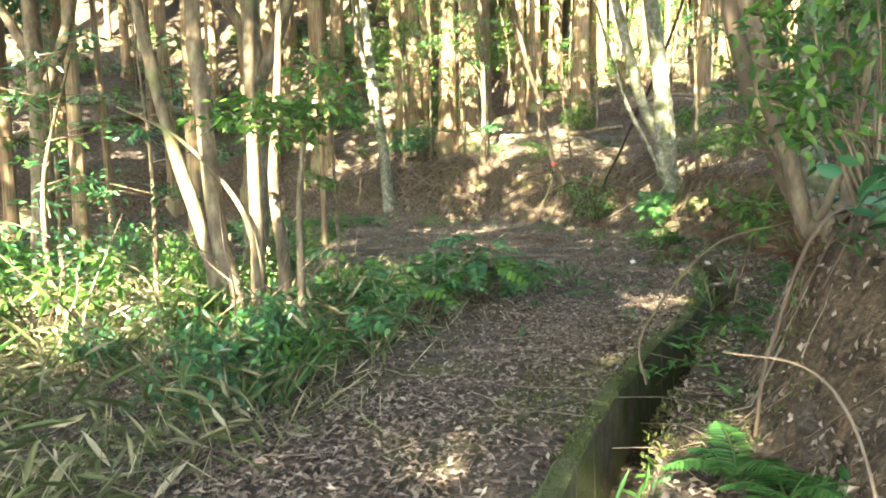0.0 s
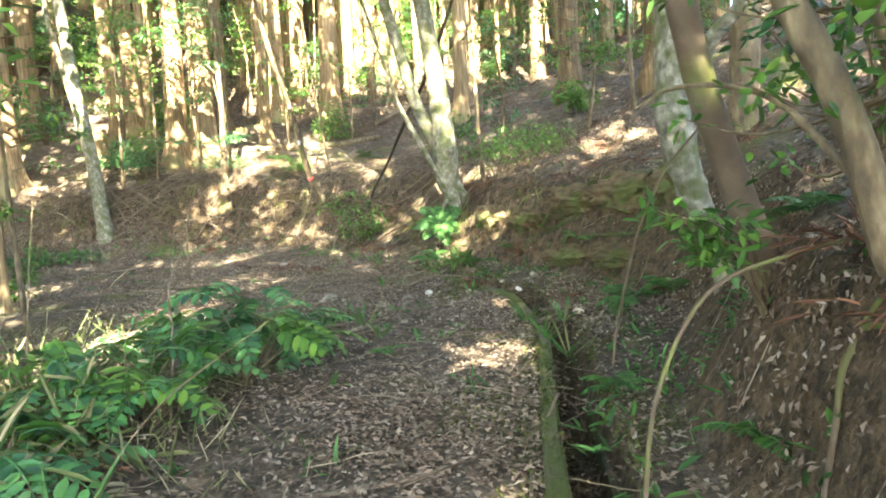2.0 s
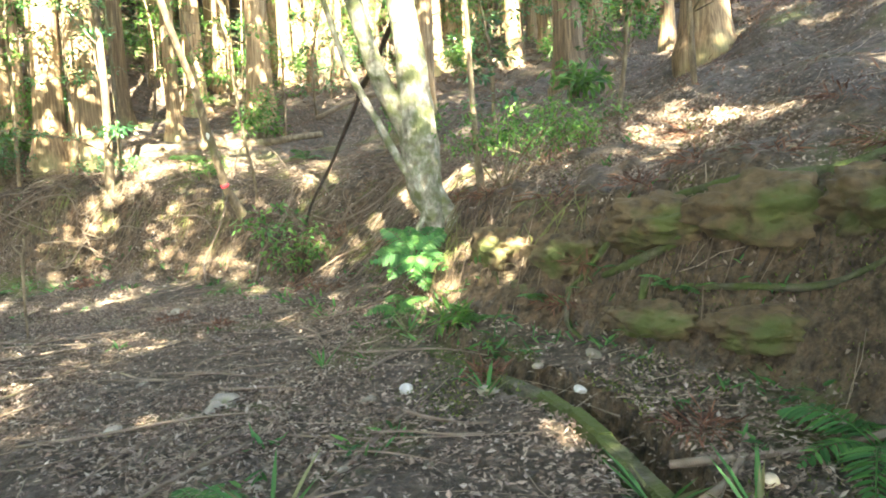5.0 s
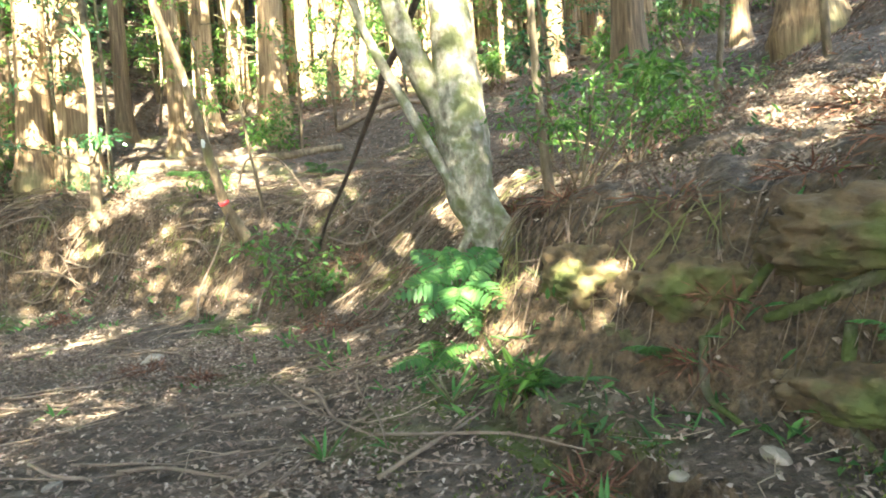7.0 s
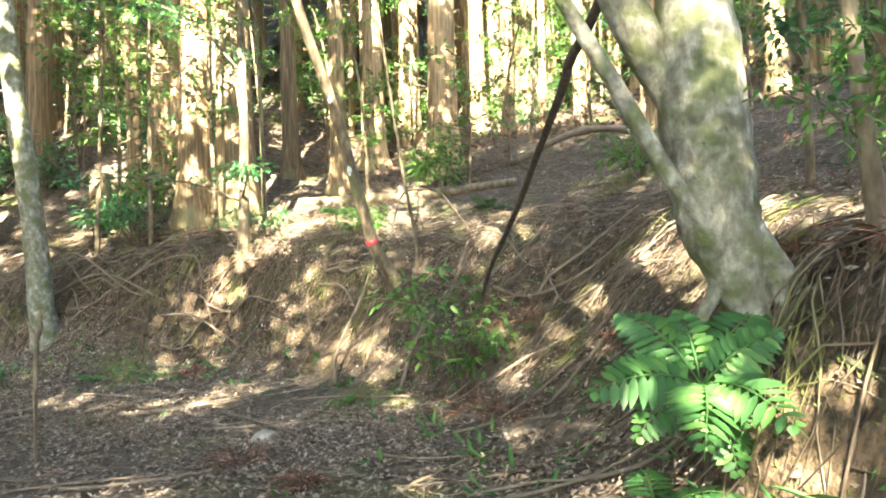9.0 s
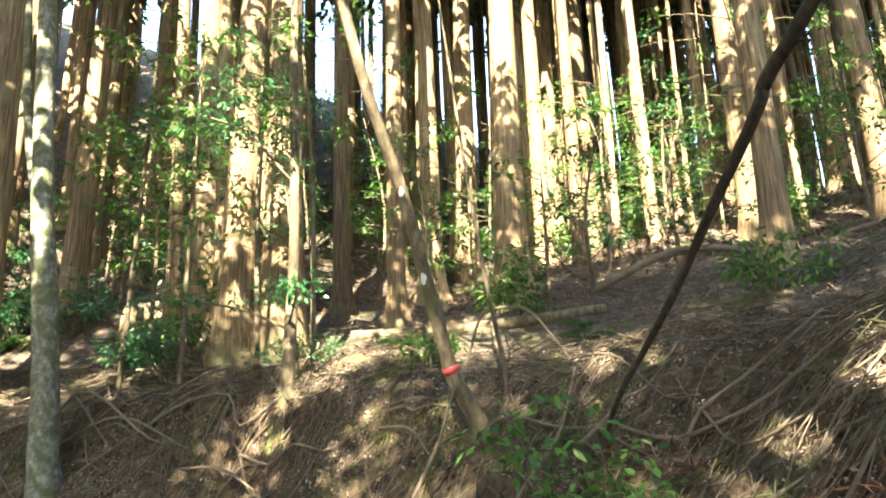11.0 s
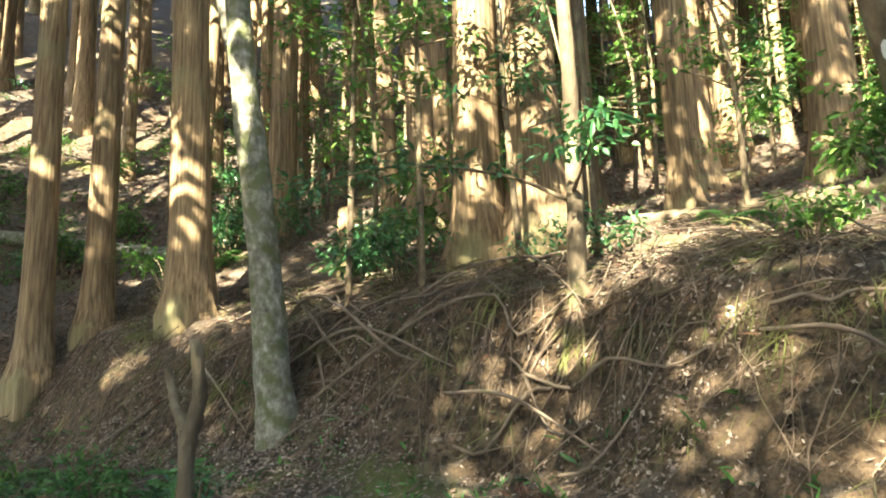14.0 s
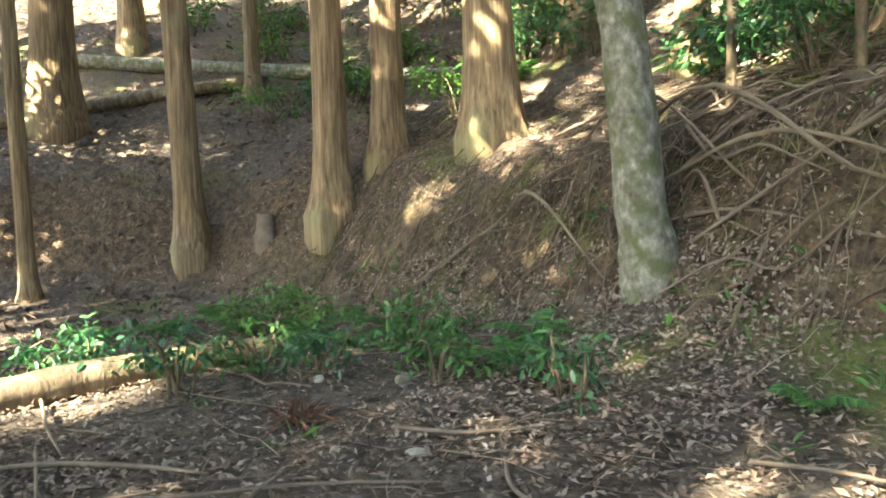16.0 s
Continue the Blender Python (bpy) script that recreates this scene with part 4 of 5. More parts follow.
for i, (x, y, w, h) in enumerate(((-9.95, 13.95, 0.25, 0.45), (-10.1, 14.5, 0.3, 0.35), (-9.7, 14.7, 0.3, 0.3), (-9.0, 15.0, 0.3, 0.3), (-8.3, 15.2, 0.28, 0.3), (-9.5, 15.2, 0.3, 0.4))):
    shrub(on(x, y), dome(w, h, 8, 260 + i), 480 + i, "small green plant growing by the rotten log", 0.06, 16, (GLOSSY, FERN)[i % 2], 0.13)
shrub(on(-10.9, 13.6), dome(0.35, 0.4, 9, 16), 51, "green shrub growing over a fallen log", 0.07, 26, GLOSSY, 0.16)
own = np.random.default_rng(62)
for i in range(14):
    shrub(on(own.uniform(-4.6, -2.4), own.uniform(2.6, 5.4)), dome(own.uniform(0.2, 0.4), own.uniform(0.3, 0.6), 7, 240 + i), 460 + i, "low leafy undergrowth among the bamboo grass", 0.075, 20, (GLOSSY, FRESH, GLOSSY)[i % 3], 0.16)
own = np.random.default_rng(61)
shrub(on(-4.9, 3.6), dome(0.7, 1.1, 12, 21), 53, "sunlit leafy bush beside the many-stemmed tree", 0.1, 24, FRESH, 0.25)
for i in range(46):
    x, y = own.uniform(-17, 5), own.uniform(17.5, 27)
    shrub(on(x, y), dome(own.uniform(0.3, 0.8), own.uniform(0.5, 1.6), 8, 100 + i), 300 + i, "evergreen undergrowth shrub between the cedar trunks", 0.1, 30, (GLOSSY, FRESH)[i % 2], 0.3)
for i in range(26):
    x, y = own.uniform(-22, -11), own.uniform(17, 25)
    shrub(on(x, y), dome(own.uniform(0.3, 0.8), own.uniform(0.4, 1.2), 7, 200 + i), 420 + i, "evergreen undergrowth shrub on the wooded slope", 0.1, 28, (GLOSSY, FRESH)[i % 2], 0.3)
for i in range(26):
    x, y = own.uniform(-13, -4.6), own.uniform(5.5, 11)
    if x > -6 and y > 8.5:
        continue
    shrub(on(x, y), dome(own.uniform(0.3, 0.7), own.uniform(0.3, 1.2), 8, 150 + i), 360 + i, "tangled evergreen undergrowth on the flat", 0.08, 30, (GLOSSY, FRESH)[i % 2], 0.24)


def tall_sprays(x, y, low, high, wide, count, seed, mat, leaf=0.09):
    """Twiggy young evergreen with leaves all the way up."""
    own = np.random.default_rng(seed)
    tree = thing("young_evergreen", on(x, y), "slim young evergreen with airy layers of leaves", "tree", "young evergreens")
    g = Geo()
    tube(g, smooth_line([(0, 0, -0.2), (own.normal(0, 0.1), own.normal(0, 0.1), high * 0.5), (own.normal(0, 0.2), own.normal(0, 0.2), high)], 6), (0.035, 0.025, 0.008), 7)
    part("trunk", g, BROWN, tree)
    tips = []
    for i in range(count):
        z, a, r = own.uniform(low, high), own.uniform(0, 6.283), own.uniform(0.2, 1) * wide
        tips.append((r * math.cos(a), r * math.sin(a), z))
        g = Geo()
        tube(g, [(0, 0, z - 0.15 * r), (r * math.cos(a) * 0.6, r * math.sin(a) * 0.6, z), tips[-1]], (0.009, 0.006, 0.003), 4)
        part("branch", g, BROWN, tree)
    part("foliage", sprays(tips, 30, seed, leaf, 0.3, 0.3), mat, tree)
    return tree


for i, (x, y, lo, hi, w) in enumerate(((-7.9, 17.3, 1.6, 4.6, 1.0), (-7.0, 17.5, 1.4, 4.0, 0.8), (-8.9, 17.9, 0.8, 3.6, 1.0), (-5.4, 19.0, 0.6, 2.6, 0.7), (-3.4, 20.0, 0.5, 2.4, 0.8), (-6.9, 21.5, 0.6, 3.4, 1.0), (-9.6, 21.0, 0.8, 5.0, 1.4),
                                       (-2.2, 21.5, 0.4, 2.6, 0.9), (-5.6, 23.0, 0.5, 4.0, 1.3), (0.2, 20.5, 0.5, 2.6, 1.0), (-11.8, 20.5, 0.6, 4.0, 1.2), (-13.9, 19.4, 0.6, 3.0, 1.0), (-1.0, 24.0, 0.6, 3.0, 1.3), (-8.2, 24.0, 0.6, 5.0, 1.5),
                                       (1.5, 12.8, 0.8, 3.4, 1.0), (2.4, 10.5, 0.9, 3.6, 1.0), (1.9, 6.6, 0.8, 3.6, 1.0), (1.6, 4.6, 0.6, 3.2, 0.9), (-5.6, 9.0, 1.2, 3.2, 0.8), (-6.2, 6.0, 0.5, 3.2, 1.0), (-3.9, 19.2, 0.5, 2.0, 0.7), (-16.0, 20.5, 0.6, 3.4, 1.2), (-19.5, 18.5, 0.6, 3.2, 1.0), (-6.4, 17.7, 2.6, 5.4, 1.2), (-8.6, 17.1, 2.8, 5.6, 1.0), (-3.2, 23.0, 0.4, 3.5, 1.3), (-4.4, 25.0, 0.5, 3.5, 1.4), (1.2, 22.5, 0.4, 2.6, 1.2), (-0.4, 14.6, 0.6, 2.4, 0.8), (0.9, 13.6, 0.6, 2.6, 0.8), (-3.0, 4.3, 1.55, 2.15, 0.55), (-6.0, 4.6, 0.4, 2.6, 0.9), (-5.6, 2.6, 0.4, 2.2, 0.9), (-7.2, 5.6, 0.4, 3.0, 1.0), (0.75, 4.6, 0.8, 2.6, 0.8), (1.1, 3.2, 0.5, 2.4, 0.8))):
    young = tall_sprays(x, y, lo, hi, w, 26 if i < 3 else 18, 500 + i, (FRESH, GLOSSY, FRESH)[i % 3])
    if i in (5, 8, 12, 13, 25, 26, 27):
        for k in range(5):
            px, py = own.uniform(-15, 4), own.uniform(20, 29)
            copy_thing(young, Matrix.Translation(on(px, py)) @ Matrix.Rotation(own.uniform(0, 6.28), 4, "Z"))


def grass_stuff():
    """Bamboo grass and weeds on the flat beside the start of the path."""
    own = np.random.default_rng(71)
    g = Geo()
    n = 13000
    x, y = own.uniform(-7.5, -1.2, n), own.uniform(1.3, 8.5, n)
    keep = (x < -1.3 - 0.16 * y + own.normal(0, 0.2, n) + 0.25 * np.sin(3.1 * y)) | ((y > 6.5) & (x < -3.2))
    keep &= np.sin(2.7 * x + 1.1 * y) * np.sin(2.2 * y - 1.9 * x) > own.uniform(-1.0, 0.55, n)
    keep &= own.uniform(0, 1, n) < np.clip(1.3 - (y - 4) / 5, 0.25, 1)
    x, y = x[keep], y[keep]
    m = len(x)
    z = heights(x, y, False)
    way = np.stack([own.normal(0, 0.5, m), own.normal(0, 0.5, m), own.uniform(0.1, 1.1, m)], -1)
    leaves(g, np.stack([x, y, z + own.uniform(-0.02, 0.2, m)], -1), way, ball(m, own), own.uniform(0.06, 0.3, m), own.uniform(0.003, 0.01, m), 0.1, own.uniform(0.0, 0.15, (m, 1)))
    n = 5200
    x, y = own.uniform(-7.0, -1.6, n), own.uniform(1.6, 6.2, n)
    keep = (x < -1.7 - 0.16 * y + own.normal(0, 0.15, n)) & (np.sin(2.1 * x - 0.8 * y + 1.0) * np.sin(1.9 * y + 1.3 * x) > own.uniform(-0.9, 0.6, n))
    x, y = x[keep], y[keep]
    m = len(x)
    way = np.stack([own.normal(0, 0.8, m), own.normal(0, 0.8, m), own.uniform(-0.5, 0.7, m)], -1)
    leaves(g, np.stack([x, y, heights(x, y, False) + own.uniform(0.02, 0.5, m) * own.uniform(0.3, 1, m)], -1), way, np.array([0, 0, 1.0]) + own.normal(0, 0.7, (m, 3)), own.uniform(0.1, 0.26, m), own.uniform(0.014, 0.034, m), 0.12, own.uniform(0.1, 0.4, (m, 1)))
    tagged(part("bamboo_grass", g, GRASS), "tangled bamboo grass and dry stalks beside the path", "grass", kind="stuff")
    g = Geo()
    n = 2600
    x, y = own.uniform(-13.5, 0.6, n), own.uniform(2, 17, n)
    d, side, seg, k = nearest(x, y, BANK)
    keep = (d < 0.5) & (own.uniform(0, 1, n) < 0.8) | (own.uniform(0, 1, n) < 0.05)
    x, y = np.repeat(x[keep], 7), np.repeat(y[keep], 7)
    m = len(x)
    x, y = x + own.normal(0, 0.05, m), y + own.normal(0, 0.05, m)
    way = np.stack([own.normal(0, 0.6, m), own.normal(0, 0.6, m), own.uniform(0.1, 1.0, m)], -1)
    leaves(g, np.stack([x, y, heights(x, y, False)], -1), way, np.array([0, 0, 1.0]) + own.normal(0, 0.4, (m, 3)), own.uniform(0.05, 0.14, m), own.uniform(0.012, 0.035, m), 0.1, 0.3)
    tagged(part("ground_weeds", g, FERN), "small green weeds scattered along the bank's foot", "weeds", kind="stuff")


grass_stuff()


def blade_plant(x, y, count, length, seed, label):
    own = np.random.default_rng(seed)
    plant = thing("bamboo_grass_plant", on(x, y), label, "plant", "bamboo grass plants")
    for i in range(count):
        g = Geo()
        a = own.uniform(0, 6.283)
        leaves(g, np.array([[0, 0, 0.0]]) + own.normal(0, 0.01, (1, 3)), np.array([[math.cos(a) * own.uniform(0.4, 1.2), math.sin(a) * own.uniform(0.4, 1.2), 0.9]]), np.array([[-math.cos(a), -math.sin(a), 0.5]]), np.array([length * own.uniform(0.6, 1.1)]), np.array([0.022]), 0.15, own.uniform(0.05, 0.18))
        part("blade", g, FERN if i % 3 else GRASS, plant)


for i, (x, y, n, l) in enumerate(((-1.93, 8.1, 4, 0.35), (-1.75, 7.7, 5, 0.25), (-0.42, 7.3, 5, 0.3), (-0.3, 6.8, 4, 0.35), (-0.5, 8.1, 5, 0.28), (-1.0, 9.6, 5, 0.25), (-1.5, 11.1, 6, 0.25), (-2.1, 10.6, 5, 0.2), (-0.2, 7.9, 4, 0.3), (-1.2, 11.2, 7, 0.22))):
    blade_plant(x, y, n + 4, l, 80 + i, "bamboo grass with pale-edged drooping blades")


own = np.random.default_rng(77)
for i in range(16):
    blade_plant(own.uniform(-4.9, -2.3), own.uniform(2.7, 4.9), 11, own.uniform(0.4, 0.65), 900 + i, "tall bamboo grass with broad arching blades")


# ---- stones, logs, branches ----
def stone(x, y, size, seed, mat=None, label="grey-brown angular stone half sunk in the leaf litter", flat=0.6):
    own = np.random.default_rng(seed)
    bm = bmesh.new()
    bmesh.ops.create_icosphere(bm, subdivisions=2, radius=1)
    k = own.uniform(0.7, 1.3, 3)
    cuts = ball(5, own)
    for v in bm.verts:
        p = np.array(v.co)
        for c in cuts:
            over = p @ c - 0.72
            if over > 0:
                p = p - c * over * 0.85
        p = p * (1 + own.uniform(-0.03, 0.03)) * k * size * (1, 1, flat)
        v.co = p
    me = bpy.data.meshes.new("stone")
    bm.to_mesh(me)
    bm.free()
    me.materials.append(mat or STONE)
    ob = new("stone", me)
    ob.location = on(x, y, size * flat * 0.3)
    ob.rotation_euler = (own.uniform(-0.3, 0.3), own.uniform(-0.3, 0.3), own.uniform(0, 6.28))
    tagged(ob, label, "stone", "stones on the path")


stone(-2.3, 7.45, 0.085, 1, label="pale angular stone lying on the path")
stone(-1.48, 9.9, 0.06, 2, WHITE_STONE, "white stone lying on the path")
for i, (x, y, s) in enumerate(((-0.04, 8.16, 0.07), (-2.65, 9.77, 0.1), (-1.73, 8.64, 0.06), (-3.13, 9.49, 0.07), (-2.63, 9.95, 0.12), (-1.72, 9.8, 0.07), (-0.65, 9.91, 0.06), (-8.32, 14.37, 0.06), (-8.6, 14.17, 0.04), (-0.99, 9.65, 0.1),
                               (-1.9, 8.9, 0.06), (-2.1, 8.5, 0.05), (-1.6, 8.3, 0.06), (-2.4, 8.8, 0.05), (-3.0, 8.6, 0.05), (-1.35, 8.7, 0.05), (-2.0, 7.8, 0.05), (-3.4, 10.6, 0.07), (-4.2, 13.6, 0.12), (-9.2, 14.9, 0.09), (-8.9, 13.6, 0.05), (-0.3, 9.9, 0.07))):
    stone(x, y, s * 0.75, 10 + i)
for i, (x, y, s) in enumerate(((-0.5, 9.4, 0.035), (-2.26, 7.0, 0.04), (-9.6, 14.6, 0.035))):
    stone(x, y, s, 50 + i, WHITE_STONE, "small whitish stone on the ground")


def branch(points, radii, label, name="fallen_branch", mat=None, category="branch", sides=7):
    """A branch through given points; two numbers lie on the ground, three stand free."""
    pts = [(*p, ground(*p) + radii[0] * 0.8) if len(p) == 2 else p for p in points]
    g = Geo()
    tube(g, smooth_line(pts, 5), radii, sides, 0.1, len(label))
    return tagged(part(name, g, mat or DEAD), label, category, "fallen branches")


LYING = "dry brown fallen branch lying on the leaf litter"
branch([(-2.9, 7.0), (-2.48, 7.27), (-1.95, 8.05), (-1.5, 9.4)], (0.016, 0.018, 0.01), LYING)
branch([(-2.2, 4.4), (-1.64, 4.6), (-1.05, 4.8), (-0.64, 5.3), (-0.5, 5.6, ground(-0.5, 5.6) + 0.1)], (0.01, 0.013, 0.009), "long grey branch fallen across the path to the gutter")
branch([(-0.95, 4.0), (-0.75, 4.4), (-0.7, 4.75)], (0.012, 0.006), LYING)
branch([(-0.33, 8.44), (0.31, 8.33), (0.7, 8.23), (0.95, 7.8)], (0.02, 0.022, 0.014), LYING)
branch([(-0.45, 8.0), (-0.1, 8.3), (0.2, 8.9)], (0.02, 0.016, 0.01), "pale split stick lying beside the gutter")
branch([(-4.35, 15.2), (-4.38, 15.35, 0.5), (-4.2, 15.5, 0.95), (-4.1, 15.7, 1.4)], (0.018, 0.014, 0.008), "thin bare stick leaning on the bank")
branch([(-3.6, 14.9), (-3.55, 15.2, 0.6), (-3.3, 15.5, 1.0), (-3.2, 15.9, 1.5)], (0.016, 0.014, 0.008), "thin bare stick leaning on the bank")
branch([(-6.2, 14.5), (-5.4, 15.0), (-4.8, 15.3)], (0.02, 0.018, 0.01), LYING)
branch([(-2.9, 11.55), (-2.4, 11.6), (-2.0, 11.75)], (0.014, 0.015, 0.01), LYING)
branch([(-4.6, 13.75), (-4.0, 14.1), (-3.4, 14.0)], (0.02, 0.02, 0.012), LYING)
branch([(-0.45, 3.6, 0.15), (-0.49, 3.66, 0.36), (-0.37, 3.99, 0.59), (-0.16, 4.23, 0.81), (0.12, 4.37, 0.9), (0.6, 4.4, 1.0)], (0.006, 0.007, 0.008, 0.007), "arched vine stem growing over the gutter", "vine_stem", ROOT)
branch([(-0.05, 2.34, 0.64), (0.16, 2.2, 0.65), (0.27, 2.13, 0.55), (0.33, 2.0, 0.35), (0.35, 1.9, 0.1)], (0.002, 0.004, 0.005, 0.006), "dry arching stalk beside the gutter", "vine_stem", DEAD)
branch([(-0.12, 6.15, 0.1), (-0.07, 6.2, 0.34), (0.06, 6.25, 0.83), (0.19, 6.18, 1.17), (0.31, 6.1, 1.36), (0.6, 6.0, 1.7)], (0.009, 0.009, 0.008, 0.007), "bare vine stem leaning against the bank", "vine_stem", ROOT)
branch([(0.05, 3.1), (0.1, 3.3, ground(0.1, 3.3) + 0.2), (0.3, 3.6, ground(0.3, 3.6) + 0.18), (0.6, 3.9)], (0.008, 0.01, 0.01), "bare root looping out of the bank", "exposed_root", ROOT)
branch([(-4.35, 16.9), (-4.19, 16.82, 2.08), (-3.98, 16.64, 2.15), (-3.67, 16.53, 2.1), (-3.49, 16.55, 1.89), (-3.3, 16.6)], (0.012, 0.014, 0.012, 0.01), "pale arched dead branch on the rim", "fallen_branch")

for i, pts in enumerate(([(-9.3, 16.9), (-8.21, 16.31, 1.61), (-7.5, 16.6), (-7.0, 16.9)], [(-9.2, 16.35), (-8.3, 16.5), (-7.4, 16.45)], [(-8.9, 16.6), (-8.0, 16.5, 1.35), (-7.0, 16.35, 1.0)], [(-7.9, 17.3), (-7.0, 17.0), (-6.4, 16.6)],
                         [(-7.2, 16.5), (-6.6, 16.35, 0.8), (-5.9, 16.2)], [(-9.8, 17.0), (-9.0, 16.7, 1.75), (-8.1, 16.55)], [(-5.6, 17.4), (-4.6, 17.3), (-3.6, 17.5)], [(-6.6, 17.9), (-5.6, 18.3), (-4.2, 18.2)], [(-3.2, 17.0), (-2.2, 16.4), (-1.4, 15.3)],
                         [(-2.9, 16.4), (-2.0, 15.4), (-1.5, 14.2)], [(-5.0, 16.3), (-4.6, 16.0, 1.1), (-4.3, 15.6, 0.9)], [(-12.3, 17.1), (-11.3, 16.8), (-10.5, 16.9)], [(-10.2, 16.6), (-9.6, 16.3, 1.1), (-8.9, 16.2)])):
    branch(pts, (0.011, 0.014, 0.007), "grey dead branch tangled on the brow of the bank")
own = np.random.default_rng(95)
for i in range(130):
    x, y = (own.uniform(-5.5, -1.0), own.uniform(7.0, 15.0)) if i < 96 else (own.uniform(-12, -6), own.uniform(12.8, 15.6))
    a, l, r = own.normal(0.2, 0.7), own.uniform(0.4, 1.6), own.uniform(0.004, 0.012)
    pts = [(x + math.cos(a) * l * k + own.normal(0, 0.03), y + math.sin(a) * l * k + own.normal(0, 0.03)) for k in (-0.5, -0.2, 0.15, 0.5)]
    branch([(*p, ground(*p) + r + 0.015 + own.uniform(0, 0.02)) for p in pts], (r, r, r * 0.5), "thin dry stick lying on the leaf litter", sides=5)
own = np.random.default_rng(90)
for i in range(52):
    x = own.uniform(-10.5, -4.4) if i < 38 else own.uniform(-3.6, -1.2)
    y = np.interp(x, (-10.5, -8.7, -6.4, -4.3, -2.6, -1.2), (16.6, 16.7, 16.8, 16.3, 15.6, 14.2)) + own.normal(0.1, 0.35)
    a, l, r = own.uniform(-0.9, 0.6), own.uniform(0.5, 1.7), own.uniform(0.005, 0.015)
    pts = []
    for k in np.linspace(-0.5, 0.5, 5):
        px, py = x + math.cos(a) * l * k + own.normal(0, 0.04), y + math.sin(a) * l * k + own.normal(0, 0.05)
        pts.append((px, py, ground(px, py) + 0.03 + own.uniform(0, 0.14)))
    limb = thing("dead_branch", pts[2], "dry grey branch caught in the tangle on the bank", "branch", "fallen branches")
    rel = [np.array(p) - np.array(pts[2]) for p in pts]
    g = Geo()
    tube(g, smooth_line(rel, 3), (r, r * 0.9, r * 0.5), 6, 0.1, i)
    part("stem", g, DEAD, limb)
    for q in (1, 3):
        g = Geo()
        tip = rel[q] + np.array([math.cos(a + 0.8 * (q - 2)), math.sin(a + 0.8 * (q - 2)), own.uniform(-0.2, 0.6)]) * l * own.uniform(0.15, 0.35)
        tube(g, smooth_line([rel[q], (rel[q] + tip) / 2 + own.normal(0, 0.02, 3), tip], 3), (r * 0.55, r * 0.2), 5)
        part("twig", g, DEAD, limb)
branch([(-10.5, 12.3), (-10.42, 13.1), (-10.52, 13.9), (-10.42, 14.75)], (0.1, 0.105, 0.1, 0.085), "rotten mossy log lying on the ground", "fallen_log", BROWN, "log", 14)
branch([(-21.40, 15.10), (-20.07, 16.80), (-18.34, 18.54), (-16.29, 19.46), (-13.81, 19.26)], (0.14, 0.15, 0.13), "long fallen trunk lying across the slope", "fallen_log", PALE, "log", 10)
branch([(-19.37, 13.57), (-19.49, 14.99), (-18.84, 16.46), (-18.47, 18.16)], (0.12, 0.14, 0.12), "long fallen trunk lying across the slope", "fallen_log", BROWN, "log", 10)
branch([(-3.4, 19.9), (-2.26, 20.0, 3.35), (-1.0, 20.1), (0.2, 20.4)], (0.05, 0.055, 0.04), "pale fallen log on the ridge between the trunks", "fallen_log", DEAD, "log", 10)
branch([(-6.4, 18.7), (-5.4, 19.0), (-4.3, 18.9), (-3.2, 19.2)], (0.07, 0.08, 0.06), "fallen log behind the rim of the bank", "fallen_log", BROWN, "log", 9)

# Big roots on the eroded face
face = thing("mossy_roots", (0, 0, 0), "thick mossy roots laid bare along the eroded bank", "roots")
for i, (pts, rr) in enumerate((([(-0.3, 10.6, 0.55), (-0.2, 10.55, 0.85), (-0.05, 10.5, 1.1), (0.2, 10.35, 1.2), (0.6, 9.9, 1.22), (1.0, 9.5, 1.25), (1.5, 9.2, 1.4)], (0.012, 0.02, 0.026, 0.034, 0.045)),
                               ([(-0.1, 10.4, 0.5), (0.05, 10.25, 0.8), (0.3, 10.0, 0.98), (0.6, 9.75, 1.02)], (0.02, 0.03, 0.034, 0.025)),
                               ([(0.25, 9.85, 0.72), (0.5, 9.5, 0.78), (0.75, 9.1, 0.72), (0.95, 8.7, 0.7)], (0.015, 0.022, 0.02, 0.012)),
                               ([(-0.3, 10.6, 0.55), (-0.35, 10.45, 0.35), (-0.3, 10.2, 0.2)], (0.025, 0.02, 0.012)),
                               ([(0.1, 10.1, 0.6), (0.0, 9.95, 0.4), (0.0, 9.8, 0.2)], (0.025, 0.022, 0.012)), ([(-1.0, 11.7, 0.7), (-0.8, 11.3, 0.6), (-0.75, 11.0, 0.4), (-0.85, 10.8, 0.25)], (0.014, 0.012, 0.008)))):
    g = Geo()
    tube(g, smooth_line([(x, y, ground(x, y) + 0.012) for x, y, z in pts], 6), rr, 9, 0.22, i)
    part("root", g, MOSSY, face)

